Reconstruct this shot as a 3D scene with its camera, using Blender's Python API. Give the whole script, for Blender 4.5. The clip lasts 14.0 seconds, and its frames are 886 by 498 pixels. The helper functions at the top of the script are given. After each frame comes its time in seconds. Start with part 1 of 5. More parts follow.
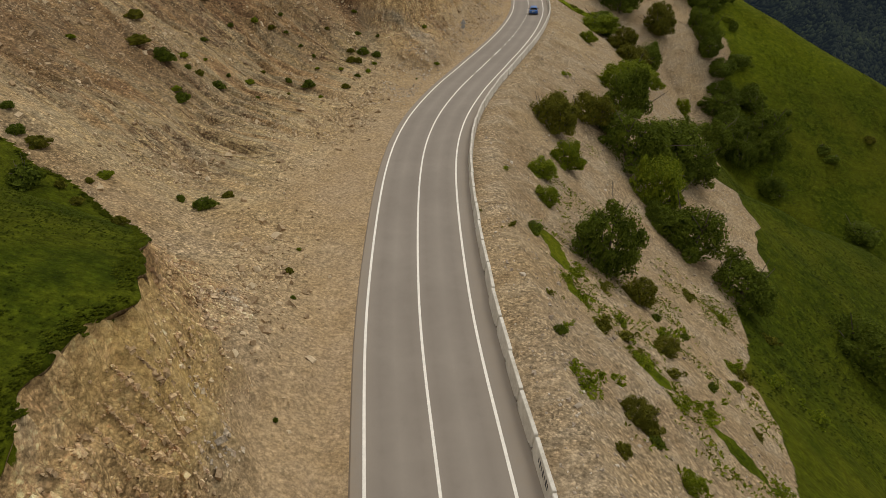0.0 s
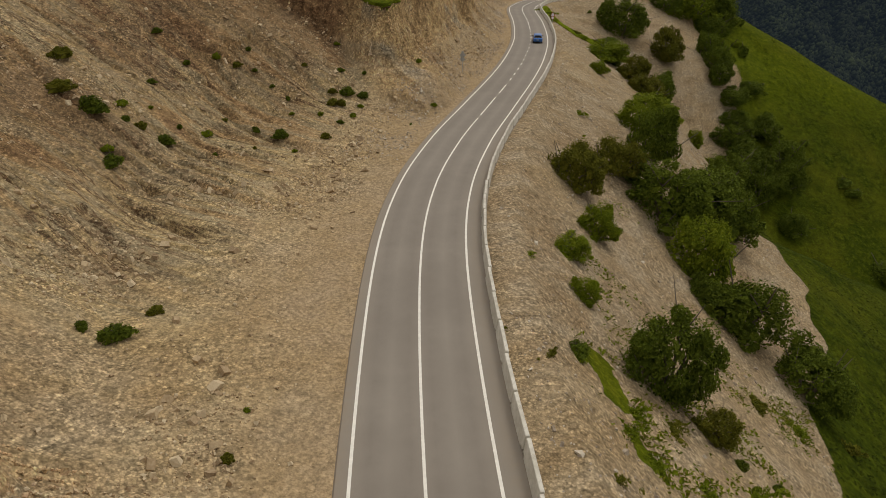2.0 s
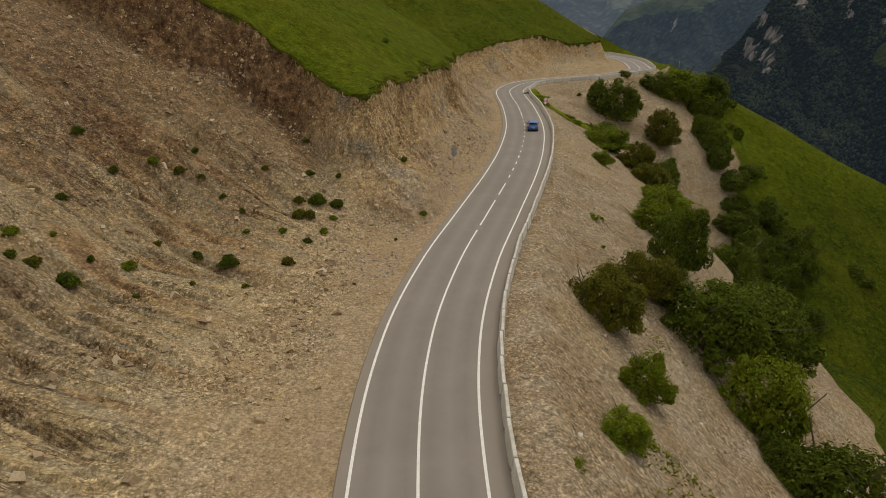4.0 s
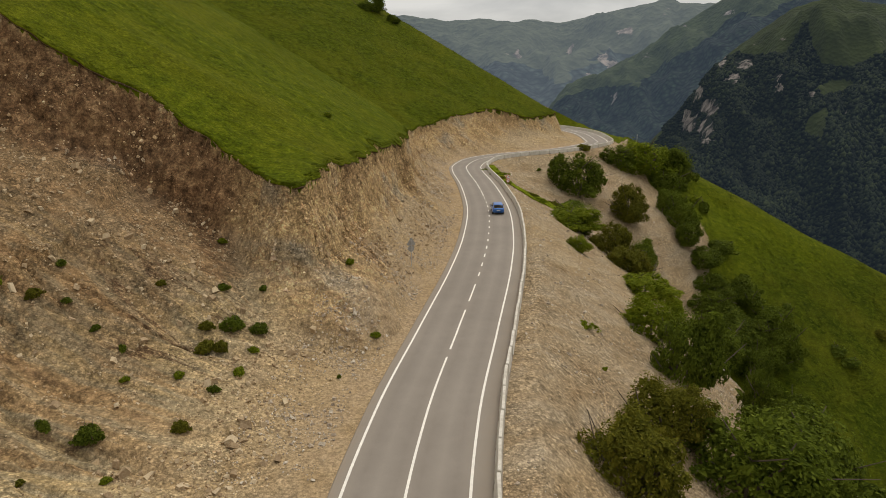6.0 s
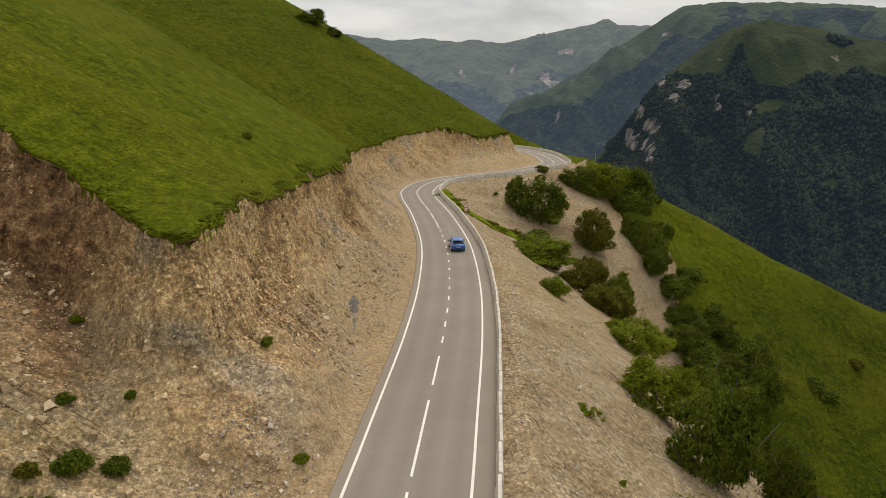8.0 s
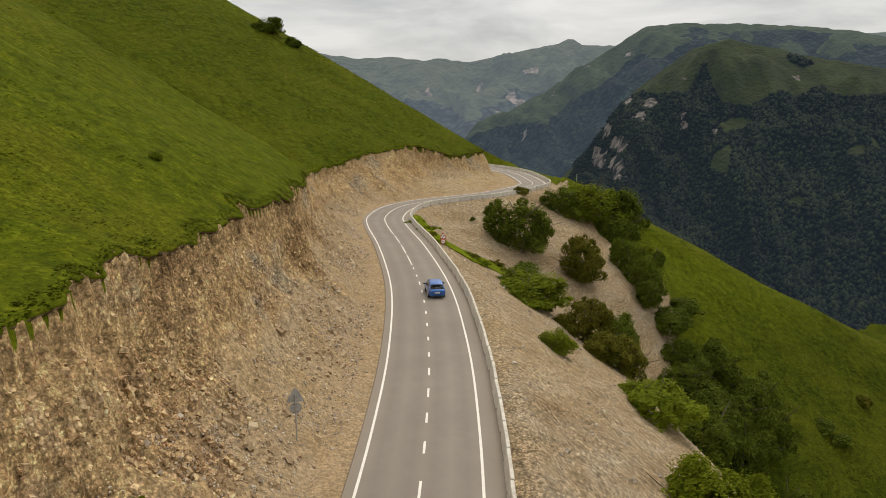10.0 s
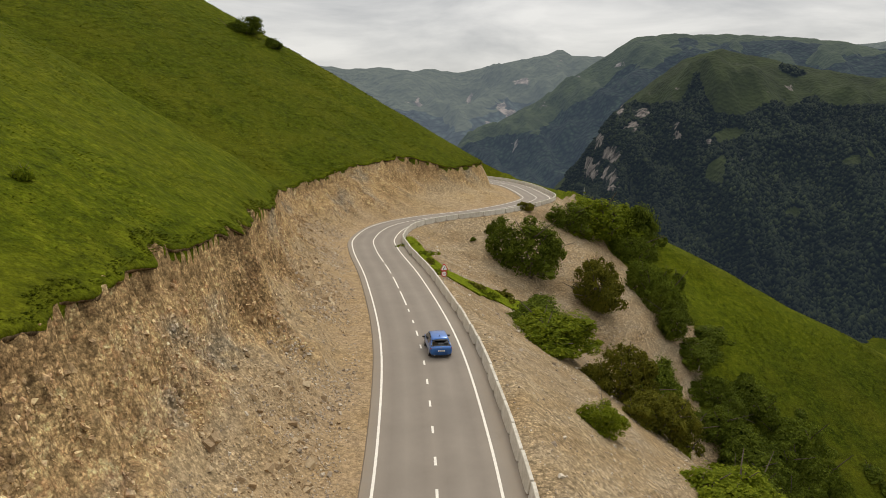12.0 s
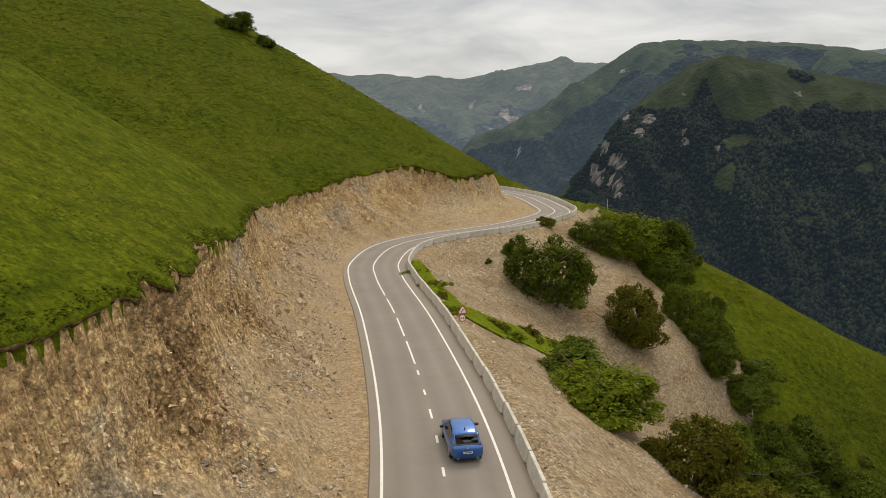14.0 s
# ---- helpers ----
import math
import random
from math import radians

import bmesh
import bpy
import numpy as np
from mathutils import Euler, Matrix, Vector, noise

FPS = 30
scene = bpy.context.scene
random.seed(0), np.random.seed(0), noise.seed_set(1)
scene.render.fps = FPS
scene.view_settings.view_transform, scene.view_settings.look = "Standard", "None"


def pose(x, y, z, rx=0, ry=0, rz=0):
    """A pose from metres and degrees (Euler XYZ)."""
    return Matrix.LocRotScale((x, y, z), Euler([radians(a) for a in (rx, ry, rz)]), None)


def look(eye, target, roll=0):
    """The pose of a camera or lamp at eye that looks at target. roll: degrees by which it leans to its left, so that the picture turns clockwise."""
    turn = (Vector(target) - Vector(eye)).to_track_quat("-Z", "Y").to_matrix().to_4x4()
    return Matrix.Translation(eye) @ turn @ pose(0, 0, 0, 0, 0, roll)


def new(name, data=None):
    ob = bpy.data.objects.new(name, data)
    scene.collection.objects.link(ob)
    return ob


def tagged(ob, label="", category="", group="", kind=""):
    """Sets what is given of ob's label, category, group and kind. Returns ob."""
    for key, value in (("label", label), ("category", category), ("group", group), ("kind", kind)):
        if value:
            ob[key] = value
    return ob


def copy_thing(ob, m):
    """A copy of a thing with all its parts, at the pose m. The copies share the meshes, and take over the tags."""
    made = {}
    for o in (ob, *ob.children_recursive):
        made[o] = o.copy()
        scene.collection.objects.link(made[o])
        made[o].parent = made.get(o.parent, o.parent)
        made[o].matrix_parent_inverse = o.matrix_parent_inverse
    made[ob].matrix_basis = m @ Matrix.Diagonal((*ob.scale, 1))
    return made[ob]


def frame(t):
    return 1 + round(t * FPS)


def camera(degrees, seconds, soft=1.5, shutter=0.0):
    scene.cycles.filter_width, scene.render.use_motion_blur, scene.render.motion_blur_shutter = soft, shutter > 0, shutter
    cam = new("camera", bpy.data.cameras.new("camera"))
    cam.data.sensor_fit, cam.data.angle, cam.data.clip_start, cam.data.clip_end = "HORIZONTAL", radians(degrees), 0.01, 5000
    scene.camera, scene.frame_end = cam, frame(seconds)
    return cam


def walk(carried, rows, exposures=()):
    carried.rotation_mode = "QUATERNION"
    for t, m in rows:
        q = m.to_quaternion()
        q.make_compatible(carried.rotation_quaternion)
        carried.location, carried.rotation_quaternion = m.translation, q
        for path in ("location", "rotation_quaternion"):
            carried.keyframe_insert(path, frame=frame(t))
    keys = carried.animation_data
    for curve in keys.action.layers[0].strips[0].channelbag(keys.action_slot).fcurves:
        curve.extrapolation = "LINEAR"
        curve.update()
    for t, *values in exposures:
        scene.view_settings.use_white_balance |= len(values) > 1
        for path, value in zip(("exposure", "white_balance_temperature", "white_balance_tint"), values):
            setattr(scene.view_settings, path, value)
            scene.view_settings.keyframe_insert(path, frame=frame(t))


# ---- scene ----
cam = camera(65.5, 14.0, soft=0.7)
METRES, EYE, TILT, LEAN, TURN = 120.0, 23.52, -27.5, 0.0, 0.0
ROWS = [
    (0.0, 0.0, 0.0, 0.0, -0.0, 0.0, 0.0),
    (0.5, -0.0026, 0.0324, 0.0144, -0.18, 0.36, 0.12),
    (1.0, -0.0051, 0.0648, 0.0287, -0.37, 0.77, 0.21),
    (1.5, -0.0077, 0.0973, 0.043, -0.59, 1.17, 0.34),
    (2.0, -0.0102, 0.13, 0.0577, -0.84, 1.53, 0.45),
    (2.5, -0.0127, 0.163, 0.0723, -1.19, 1.91, 0.62),
    (3.0, -0.015, 0.1954, 0.088, -1.43, 2.6, 0.78),
    (3.5, -0.017, 0.2277, 0.1037, -1.94, 4.65, 0.98),
    (4.0, -0.0184, 0.2599, 0.119, -2.46, 7.48, 1.28),
    (6.5, -0.0131, 0.4182, 0.1912, -7.25, 13.47, 3.84),
    (7.0, -0.01, 0.4501, 0.206, -8.28, 13.7, 4.32),
    (7.5, -0.0063, 0.4821, 0.2207, -9.34, 13.96, 4.78),
    (8.0, -0.0017, 0.5139, 0.2356, -10.27, 14.32, 5.23),
    (8.5, 0.0034, 0.5463, 0.2504, -11.14, 14.64, 5.63),
    (11.0, 0.0339, 0.7093, 0.3257, -13.32, 15.98, 6.6),
    (11.5, 0.0405, 0.7418, 0.341, -13.49, 16.13, 6.7),
    (12.0, 0.0468, 0.7739, 0.3562, -13.53, 16.3, 6.72),
    (12.5, 0.0533, 0.8054, 0.3713, -13.57, 16.44, 6.74),
    (13.0, 0.0596, 0.8368, 0.3867, -13.6, 16.58, 6.77),
    (13.5, 0.0661, 0.8682, 0.4025, -13.6, 16.7, 6.75),
    (14.0, 0.0726, 0.8995, 0.4184, -13.35, 16.85, 6.63),
]
walk(cam, [(t, pose(0, 0, EYE, TILT, LEAN, TURN) @ pose(METRES * x, METRES * y, METRES * z, 90 + pitch, roll, yaw)) for t, x, y, z, yaw, pitch, roll in ROWS],
     exposures=[(t, ev, 6700, 10) for t, ev in ((0.0, -0.46), (2.0, -0.57), (4.0, -0.60), (6.3, -0.22), (8.5, -0.14), (11.0, -0.10), (14.0, -0.10))])

# ---- light: overcast sky, soft high sun from ahead, over the valley ----
SUN_ELEV, SUN_AZ = 50.0, 40.0
world = bpy.data.worlds.new("overcast_sky")
scene.world = world
world.use_nodes = True
wt = world.node_tree
wt.nodes.clear()


def wnode(kind, **values):
    n = wt.nodes.new(kind)
    for key, value in values.items():
        n.inputs[key].default_value = value
    return n


sky = wnode("ShaderNodeTexSky")
sky.sky_type, sky.sun_disc = "NISHITA", False
sky.sun_elevation, sky.sun_rotation = radians(SUN_ELEV), radians(SUN_AZ)
sky_dim = wnode("ShaderNodeVectorMath")
sky_dim.operation = "SCALE"
sky_dim.inputs["Scale"].default_value = 0.10
wt.links.new(sky.outputs["Color"], sky_dim.inputs[0])
direction = wnode("ShaderNodeTexCoord")
squash = wnode("ShaderNodeMapping")
squash.inputs["Scale"].default_value = (2.2, 2.2, 9.0)
wt.links.new(direction.outputs["Generated"], squash.inputs["Vector"])
cloud = wnode("ShaderNodeTexNoise", Scale=1.6, Detail=6.0, Roughness=0.55, Distortion=0.4)
wt.links.new(squash.outputs["Vector"], cloud.inputs["Vector"])
tones = wnode("ShaderNodeValToRGB")
tones.color_ramp.elements[0].position, tones.color_ramp.elements[0].color = 0.36, (0.51, 0.515, 0.52, 1)
tones.color_ramp.elements[1].position, tones.color_ramp.elements[1].color = 0.66, (0.88, 0.87, 0.845, 1)
wt.links.new(cloud.outputs["Fac"], tones.inputs["Fac"])
# an overcast dome is far brighter overhead than near the horizon
split = wnode("ShaderNodeSeparateXYZ")
wt.links.new(direction.outputs["Generated"], split.inputs["Vector"])
dome = wnode("ShaderNodeMapRange")
for key, value in (("From Min", 0.12), ("From Max", 0.9), ("To Min", 1.0), ("To Max", 2.1)):
    dome.inputs[key].default_value = value
wt.links.new(split.outputs["Z"], dome.inputs["Value"])
lit = wnode("ShaderNodeVectorMath")
lit.operation = "SCALE"
wt.links.new(tones.outputs["Color"], lit.inputs[0])
wt.links.new(dome.outputs["Result"], lit.inputs["Scale"])
blend = wnode("ShaderNodeMix")
blend.data_type = "RGBA"
blend.inputs["Factor"].default_value = 0.88
wt.links.new(sky_dim.outputs[0], blend.inputs["A"])
wt.links.new(lit.outputs[0], blend.inputs["B"])
back = wnode("ShaderNodeBackground", Strength=1.0)
wt.links.new(blend.outputs["Result"], back.inputs["Color"])
wout = wnode("ShaderNodeOutputWorld")
wt.links.new(back.outputs["Background"], wout.inputs["Surface"])

sun_data = bpy.data.lights.new("sun", "SUN")
sun_data.energy, sun_data.angle, sun_data.color = 1.5, radians(18), (1.0, 0.94, 0.84)
sun = new("sun", sun_data)
sun.matrix_world = look(
    (300 * math.sin(radians(SUN_AZ)), 300 * math.cos(radians(SUN_AZ)), 300 * math.tan(radians(SUN_ELEV))), (0, 0, 0))


# ---- materials ----
class Mat:
    """A small builder for procedural node materials."""

    def __init__(self, name, rough=0.85, metal=0.0, spec=0.3):
        self.mat = bpy.data.materials.new(name)
        self.mat.use_nodes = True
        self.t = self.mat.node_tree
        self.bsdf = self.t.nodes["Principled BSDF"]
        self.bsdf.inputs["Roughness"].default_value = rough
        self.bsdf.inputs["Metallic"].default_value = metal
        self.bsdf.inputs["Specular IOR Level"].default_value = spec
        self.coord = self.t.nodes.new("ShaderNodeTexCoord").outputs["Object"]

    def link(self, a, b):
        if hasattr(a, "is_output"):
            self.t.links.new(a, b)
        else:
            b.default_value = a

    def scaled(self, sx, sy, sz):
        n = self.t.nodes.new("ShaderNodeMapping")
        n.inputs["Scale"].default_value = (sx, sy, sz)
        self.t.links.new(self.coord, n.inputs["Vector"])
        return n.outputs["Vector"]

    def turned(self, degrees, sx, sy, sz):
        """Coordinates turned about z, then scaled."""
        n = self.t.nodes.new("ShaderNodeMapping")
        n.inputs["Rotation"].default_value = (0, 0, radians(degrees))
        self.t.links.new(self.coord, n.inputs["Vector"])
        k = self.t.nodes.new("ShaderNodeMapping")
        k.inputs["Scale"].default_value = (sx, sy, sz)
        self.t.links.new(n.outputs["Vector"], k.inputs["Vector"])
        return k.outputs["Vector"]

    def noise(self, scale, detail=4.0, rough=0.55, vector=None, distort=0.0):
        n = self.t.nodes.new("ShaderNodeTexNoise")
        n.inputs["Scale"].default_value, n.inputs["Detail"].default_value = scale, detail
        n.inputs["Roughness"].default_value, n.inputs["Distortion"].default_value = rough, distort
        self.t.links.new(vector or self.coord, n.inputs["Vector"])
        return n.outputs["Fac"]

    def cells(self, scale, out="Distance", vector=None, rand=1.0):
        n = self.t.nodes.new("ShaderNodeTexVoronoi")
        n.inputs["Scale"].default_value, n.inputs["Randomness"].default_value = scale, rand
        self.t.links.new(vector or self.coord, n.inputs["Vector"])
        return n.outputs[out]

    def ramp(self, fac, *stops):
        n = self.t.nodes.new("ShaderNodeValToRGB")
        el = n.color_ramp.elements
        while len(el) < len(stops):
            el.new(0.5)
        for e, (p, c) in zip(el, stops):
            e.position = p
            e.color = (c, c, c, 1) if isinstance(c, (int, float)) else (*c, 1)
        self.link(fac, n.inputs["Fac"])
        return n.outputs["Color"]

    def mix(self, fac, a, b, kind="MIX"):
        n = self.t.nodes.new("ShaderNodeMix")
        n.data_type, n.blend_type = "RGBA", kind
        self.link(fac, n.inputs["Factor"])
        for v, key in ((a, "A"), (b, "B")):
            self.link((*v, 1) if isinstance(v, tuple) and len(v) == 3 else v, n.inputs[key])
        return n.outputs["Result"]

    def math(self, op, a, b=0.0):
        n = self.t.nodes.new("ShaderNodeMath")
        n.operation = op
        self.link(a, n.inputs[0])
        self.link(b, n.inputs[1])
        return n.outputs[0]

    def attribute(self, name):
        n = self.t.nodes.new("ShaderNodeAttribute")
        n.attribute_name = name
        return n.outputs["Fac"]

    def island(self):
        return self.t.nodes.new("ShaderNodeNewGeometry").outputs["Random Per Island"]

    def own(self):
        return self.t.nodes.new("ShaderNodeObjectInfo").outputs["Random"]

    def colour(self, c):
        self.link((*c, 1) if isinstance(c, tuple) and len(c) == 3 else c, self.bsdf.inputs["Base Color"])
        return self

    def rough(self, r):
        self.link(r, self.bsdf.inputs["Roughness"])
        return self

    def bump(self, height, strength=0.4, distance=0.05):
        n = self.t.nodes.new("ShaderNodeBump")
        n.inputs["Strength"].default_value, n.inputs["Distance"].default_value = strength, distance
        self.t.links.new(height, n.inputs["Height"])
        old = self.bsdf.inputs["Normal"]
        if old.is_linked:
            self.t.links.new(old.links[0].from_socket, n.inputs["Normal"])
        self.t.links.new(n.outputs["Normal"], old)
        return self


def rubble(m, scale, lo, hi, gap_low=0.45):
    """Tones of broken stones packed together: each piece with its own tone, shade between them painted as dark joints.
    """
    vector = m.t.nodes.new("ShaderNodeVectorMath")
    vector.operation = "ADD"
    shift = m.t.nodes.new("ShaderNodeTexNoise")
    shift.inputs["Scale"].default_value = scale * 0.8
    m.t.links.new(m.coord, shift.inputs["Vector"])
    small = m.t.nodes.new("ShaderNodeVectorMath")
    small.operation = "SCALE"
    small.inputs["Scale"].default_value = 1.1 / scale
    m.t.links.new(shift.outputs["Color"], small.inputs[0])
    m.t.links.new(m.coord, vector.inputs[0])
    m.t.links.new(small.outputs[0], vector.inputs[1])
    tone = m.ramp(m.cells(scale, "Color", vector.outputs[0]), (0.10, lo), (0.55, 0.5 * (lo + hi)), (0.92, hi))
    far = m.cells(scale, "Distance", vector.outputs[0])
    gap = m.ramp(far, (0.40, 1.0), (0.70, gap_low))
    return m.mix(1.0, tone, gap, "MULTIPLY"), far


def rock_colour(m):
    """Cut rock: yellow, tan, grey and red-brown zones, broken into angular stones."""
    zone = m.noise(0.13, 6, 0.62, m.scaled(1.0, 0.9, 1.2), 0.4)
    rock = m.ramp(zone, (0.30, (0.350, 0.225, 0.125)), (0.42, (0.520, 0.370, 0.205)), (0.49, (0.570, 0.420, 0.230)), (0.56, (0.560, 0.430, 0.270)),
                  (0.66, (0.450, 0.385, 0.295)), (0.80, (0.460, 0.315, 0.190)))
    split = m.noise(1.1, 5, 0.75, m.scaled(1.0, 1.0, 0.9), 0.2)
    rock = m.mix(0.45, rock, m.ramp(split, (0.34, 0.12), (0.46, 0.46), (0.55, 0.56), (0.68, 0.80)), "OVERLAY")
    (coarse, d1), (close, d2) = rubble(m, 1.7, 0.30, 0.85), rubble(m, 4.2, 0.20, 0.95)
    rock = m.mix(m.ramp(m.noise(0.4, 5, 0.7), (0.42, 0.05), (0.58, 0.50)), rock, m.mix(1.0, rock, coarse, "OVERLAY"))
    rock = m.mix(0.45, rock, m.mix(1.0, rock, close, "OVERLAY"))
    rock = m.mix(0.40, rock, m.ramp(m.noise(7.0, 3, 0.8), (0.34, 0.10), (0.50, 0.52), (0.66, 0.92)), "OVERLAY")
    return rock, d2, split


def ground_material():
    m = Mat("earth_rock_and_turf", 1.0, spec=0.03)
    grass, cliff, bare, wear, rills, umber, lush, humus = (m.attribute(n) for n in ("grass", "cliff", "gravel", "track", "rills", "umber", "lush", "humus"))
    ochre = m.attribute("ochre")
    mid = m.noise(0.30, 5, 0.65)
    fine = m.noise(1.5, 3, 0.75)
    grit = m.noise(4.2, 2, 0.7)
    # loose soil
    soil = m.ramp(mid, (0.30, (0.290, 0.195, 0.095)), (0.50, (0.378, 0.270, 0.138)), (0.70, (0.434, 0.330, 0.184)))
    soil = m.mix(m.ramp(m.noise(0.09, 5, 0.65), (0.46, 0.0), (0.62, 0.6)), soil, (0.370, 0.290, 0.190))
    # bands and rills that run down the hollow
    band = m.noise(0.21, 6, 0.6, m.turned(20, 0.13, 1.0, 0.5), 0.3)
    strip = m.ramp(band, (0.34, (0.190, 0.105, 0.048)), (0.41, (0.390, 0.252, 0.112)), (0.47, (0.330, 0.280, 0.172)), (0.52, (0.450, 0.325, 0.150)),
                   (0.57, (0.320, 0.268, 0.168)), (0.64, (0.440, 0.315, 0.155)), (0.72, (0.190, 0.105, 0.055)))
    soil = m.mix(m.math("MULTIPLY", rills, 0.90), soil, strip)
    rill = m.noise(0.30, 7, 0.72, m.turned(20, 0.16, 1.0, 0.3), 0.5)
    dark_rill = m.ramp(rill, (0.470, 0.0), (0.492, 1.0), (0.506, 1.0), (0.525, 0.0))
    soil = m.mix(m.math("MULTIPLY", m.math("MULTIPLY", dark_rill, rills), m.ramp(m.noise(0.10, 4), (0.42, 0.10), (0.56, 0.95))), soil, (0.075, 0.040, 0.021))
    # pale scree below the road
    scree = m.ramp(m.noise(0.24, 6, 0.68, m.turned(-30, 0.5, 1.2, 1.0), 0.4), (0.30, (0.250, 0.172, 0.094)), (0.50, (0.305, 0.228, 0.138)), (0.70, (0.360, 0.290, 0.198)))
    soil = m.mix(bare, soil, scree)
    rock, joints, split = rock_colour(m)
    rock = m.mix(m.math("MULTIPLY", ochre, m.ramp(m.noise(0.5, 5, 0.7), (0.35, 0.6), (0.60, 0.95))), rock, m.ramp(split, (0.34, (0.40, 0.26, 0.10)), (0.50, (0.60, 0.43, 0.17)), (0.68, (0.72, 0.56, 0.28))))
    soil = m.mix(cliff, soil, m.mix(1.0, rock, (0.71, 0.68, 0.60), "MULTIPLY"))
    soil = m.mix(m.math("MULTIPLY", umber, 0.88), soil, m.ramp(split, (0.34, (0.036, 0.019, 0.010)), (0.50, (0.125, 0.066, 0.032)), (0.68, (0.300, 0.185, 0.095))))
    dust = m.ramp(m.noise(0.5, 4, 0.7), (0.3, (0.300, 0.210, 0.122)), (0.7, (0.360, 0.266, 0.166)))
    soil = m.mix(m.math("MULTIPLY", wear, m.ramp(m.noise(0.3, 5, 0.65), (0.35, 0.25), (0.6, 0.85))), soil, dust)
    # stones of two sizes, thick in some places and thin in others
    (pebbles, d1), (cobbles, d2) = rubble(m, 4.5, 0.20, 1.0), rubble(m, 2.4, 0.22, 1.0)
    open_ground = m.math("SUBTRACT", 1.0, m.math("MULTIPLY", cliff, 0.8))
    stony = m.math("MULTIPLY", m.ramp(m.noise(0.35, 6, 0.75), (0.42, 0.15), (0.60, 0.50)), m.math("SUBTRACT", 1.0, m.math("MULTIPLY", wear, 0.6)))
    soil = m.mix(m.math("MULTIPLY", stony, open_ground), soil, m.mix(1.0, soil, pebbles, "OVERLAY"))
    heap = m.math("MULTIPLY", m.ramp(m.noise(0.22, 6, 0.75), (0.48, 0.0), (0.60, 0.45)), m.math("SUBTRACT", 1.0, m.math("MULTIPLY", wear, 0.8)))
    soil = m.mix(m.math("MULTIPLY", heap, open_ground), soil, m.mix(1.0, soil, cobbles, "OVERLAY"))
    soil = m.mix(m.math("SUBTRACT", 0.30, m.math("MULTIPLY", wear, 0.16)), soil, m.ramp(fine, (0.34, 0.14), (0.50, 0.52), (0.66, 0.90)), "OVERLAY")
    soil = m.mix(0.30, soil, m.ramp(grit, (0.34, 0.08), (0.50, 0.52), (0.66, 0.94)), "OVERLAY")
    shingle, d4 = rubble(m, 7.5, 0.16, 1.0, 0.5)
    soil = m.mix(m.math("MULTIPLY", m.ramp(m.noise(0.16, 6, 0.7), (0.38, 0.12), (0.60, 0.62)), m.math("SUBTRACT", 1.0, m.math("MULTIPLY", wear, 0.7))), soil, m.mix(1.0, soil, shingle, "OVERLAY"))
    soil = m.mix(m.math("MULTIPLY", humus, m.ramp(split, (0.40, 1.0), (0.62, 0.55))), soil, (0.040, 0.023, 0.012))
    # turf: dry yellow-green on the hill; the darker lush tone also paints shaded slopes
    tone = m.noise(0.7, 4, 0.75)
    dry = m.ramp(tone, (0.32, (0.038, 0.053, 0.003)), (0.50, (0.072, 0.090, 0.004)), (0.68, (0.112, 0.126, 0.007)))
    dark_turf = m.ramp(tone, (0.32, (0.018, 0.027, 0.002)), (0.50, (0.036, 0.049, 0.003)), (0.68, (0.066, 0.080, 0.005)))
    turf = m.mix(lush, dry, dark_turf)
    turf = m.mix(m.ramp(m.noise(0.05, 6, 0.7), (0.45, 0.0), (0.66, 0.5)), turf, (0.108, 0.108, 0.008))
    turf = m.mix(m.ramp(m.noise(0.09, 6, 0.75, m.turned(-30, 0.6, 1.0, 1.0)), (0.54, 0.0), (0.66, 0.45)), turf, (0.068, 0.080, 0.004))
    turf = m.mix(0.32, turf, m.ramp(m.noise(3.4, 3, 0.8), (0.35, 0.06), (0.50, 0.50), (0.66, 0.94)), "OVERLAY")
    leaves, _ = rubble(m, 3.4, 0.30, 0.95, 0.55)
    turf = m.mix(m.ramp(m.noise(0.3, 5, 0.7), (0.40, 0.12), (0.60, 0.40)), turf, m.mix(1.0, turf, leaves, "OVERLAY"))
    edge = m.math("ADD", grass, m.math("MULTIPLY", m.math("SUBTRACT", m.noise(1.6, 6, 0.75), 0.5), 0.5))
    cover = m.ramp(edge, (0.46, 0.0), (0.54, 1.0))
    m.colour(m.mix(cover, soil, turf))
    m.bump(m.math("ADD", m.noise(1.0, 4, 0.7), m.math("MULTIPLY", split, 0.8)), 0.4, 0.35)
    m.bump(m.math("ADD", m.noise(3.6, 4, 0.8), m.math("MULTIPLY", d4, -0.7)), 0.45, 0.14)
    m.bump(m.math("ADD", m.math("MULTIPLY", d1, -0.8), m.math("MULTIPLY", joints, -0.8)), 0.25, 0.08)
    return m.mat


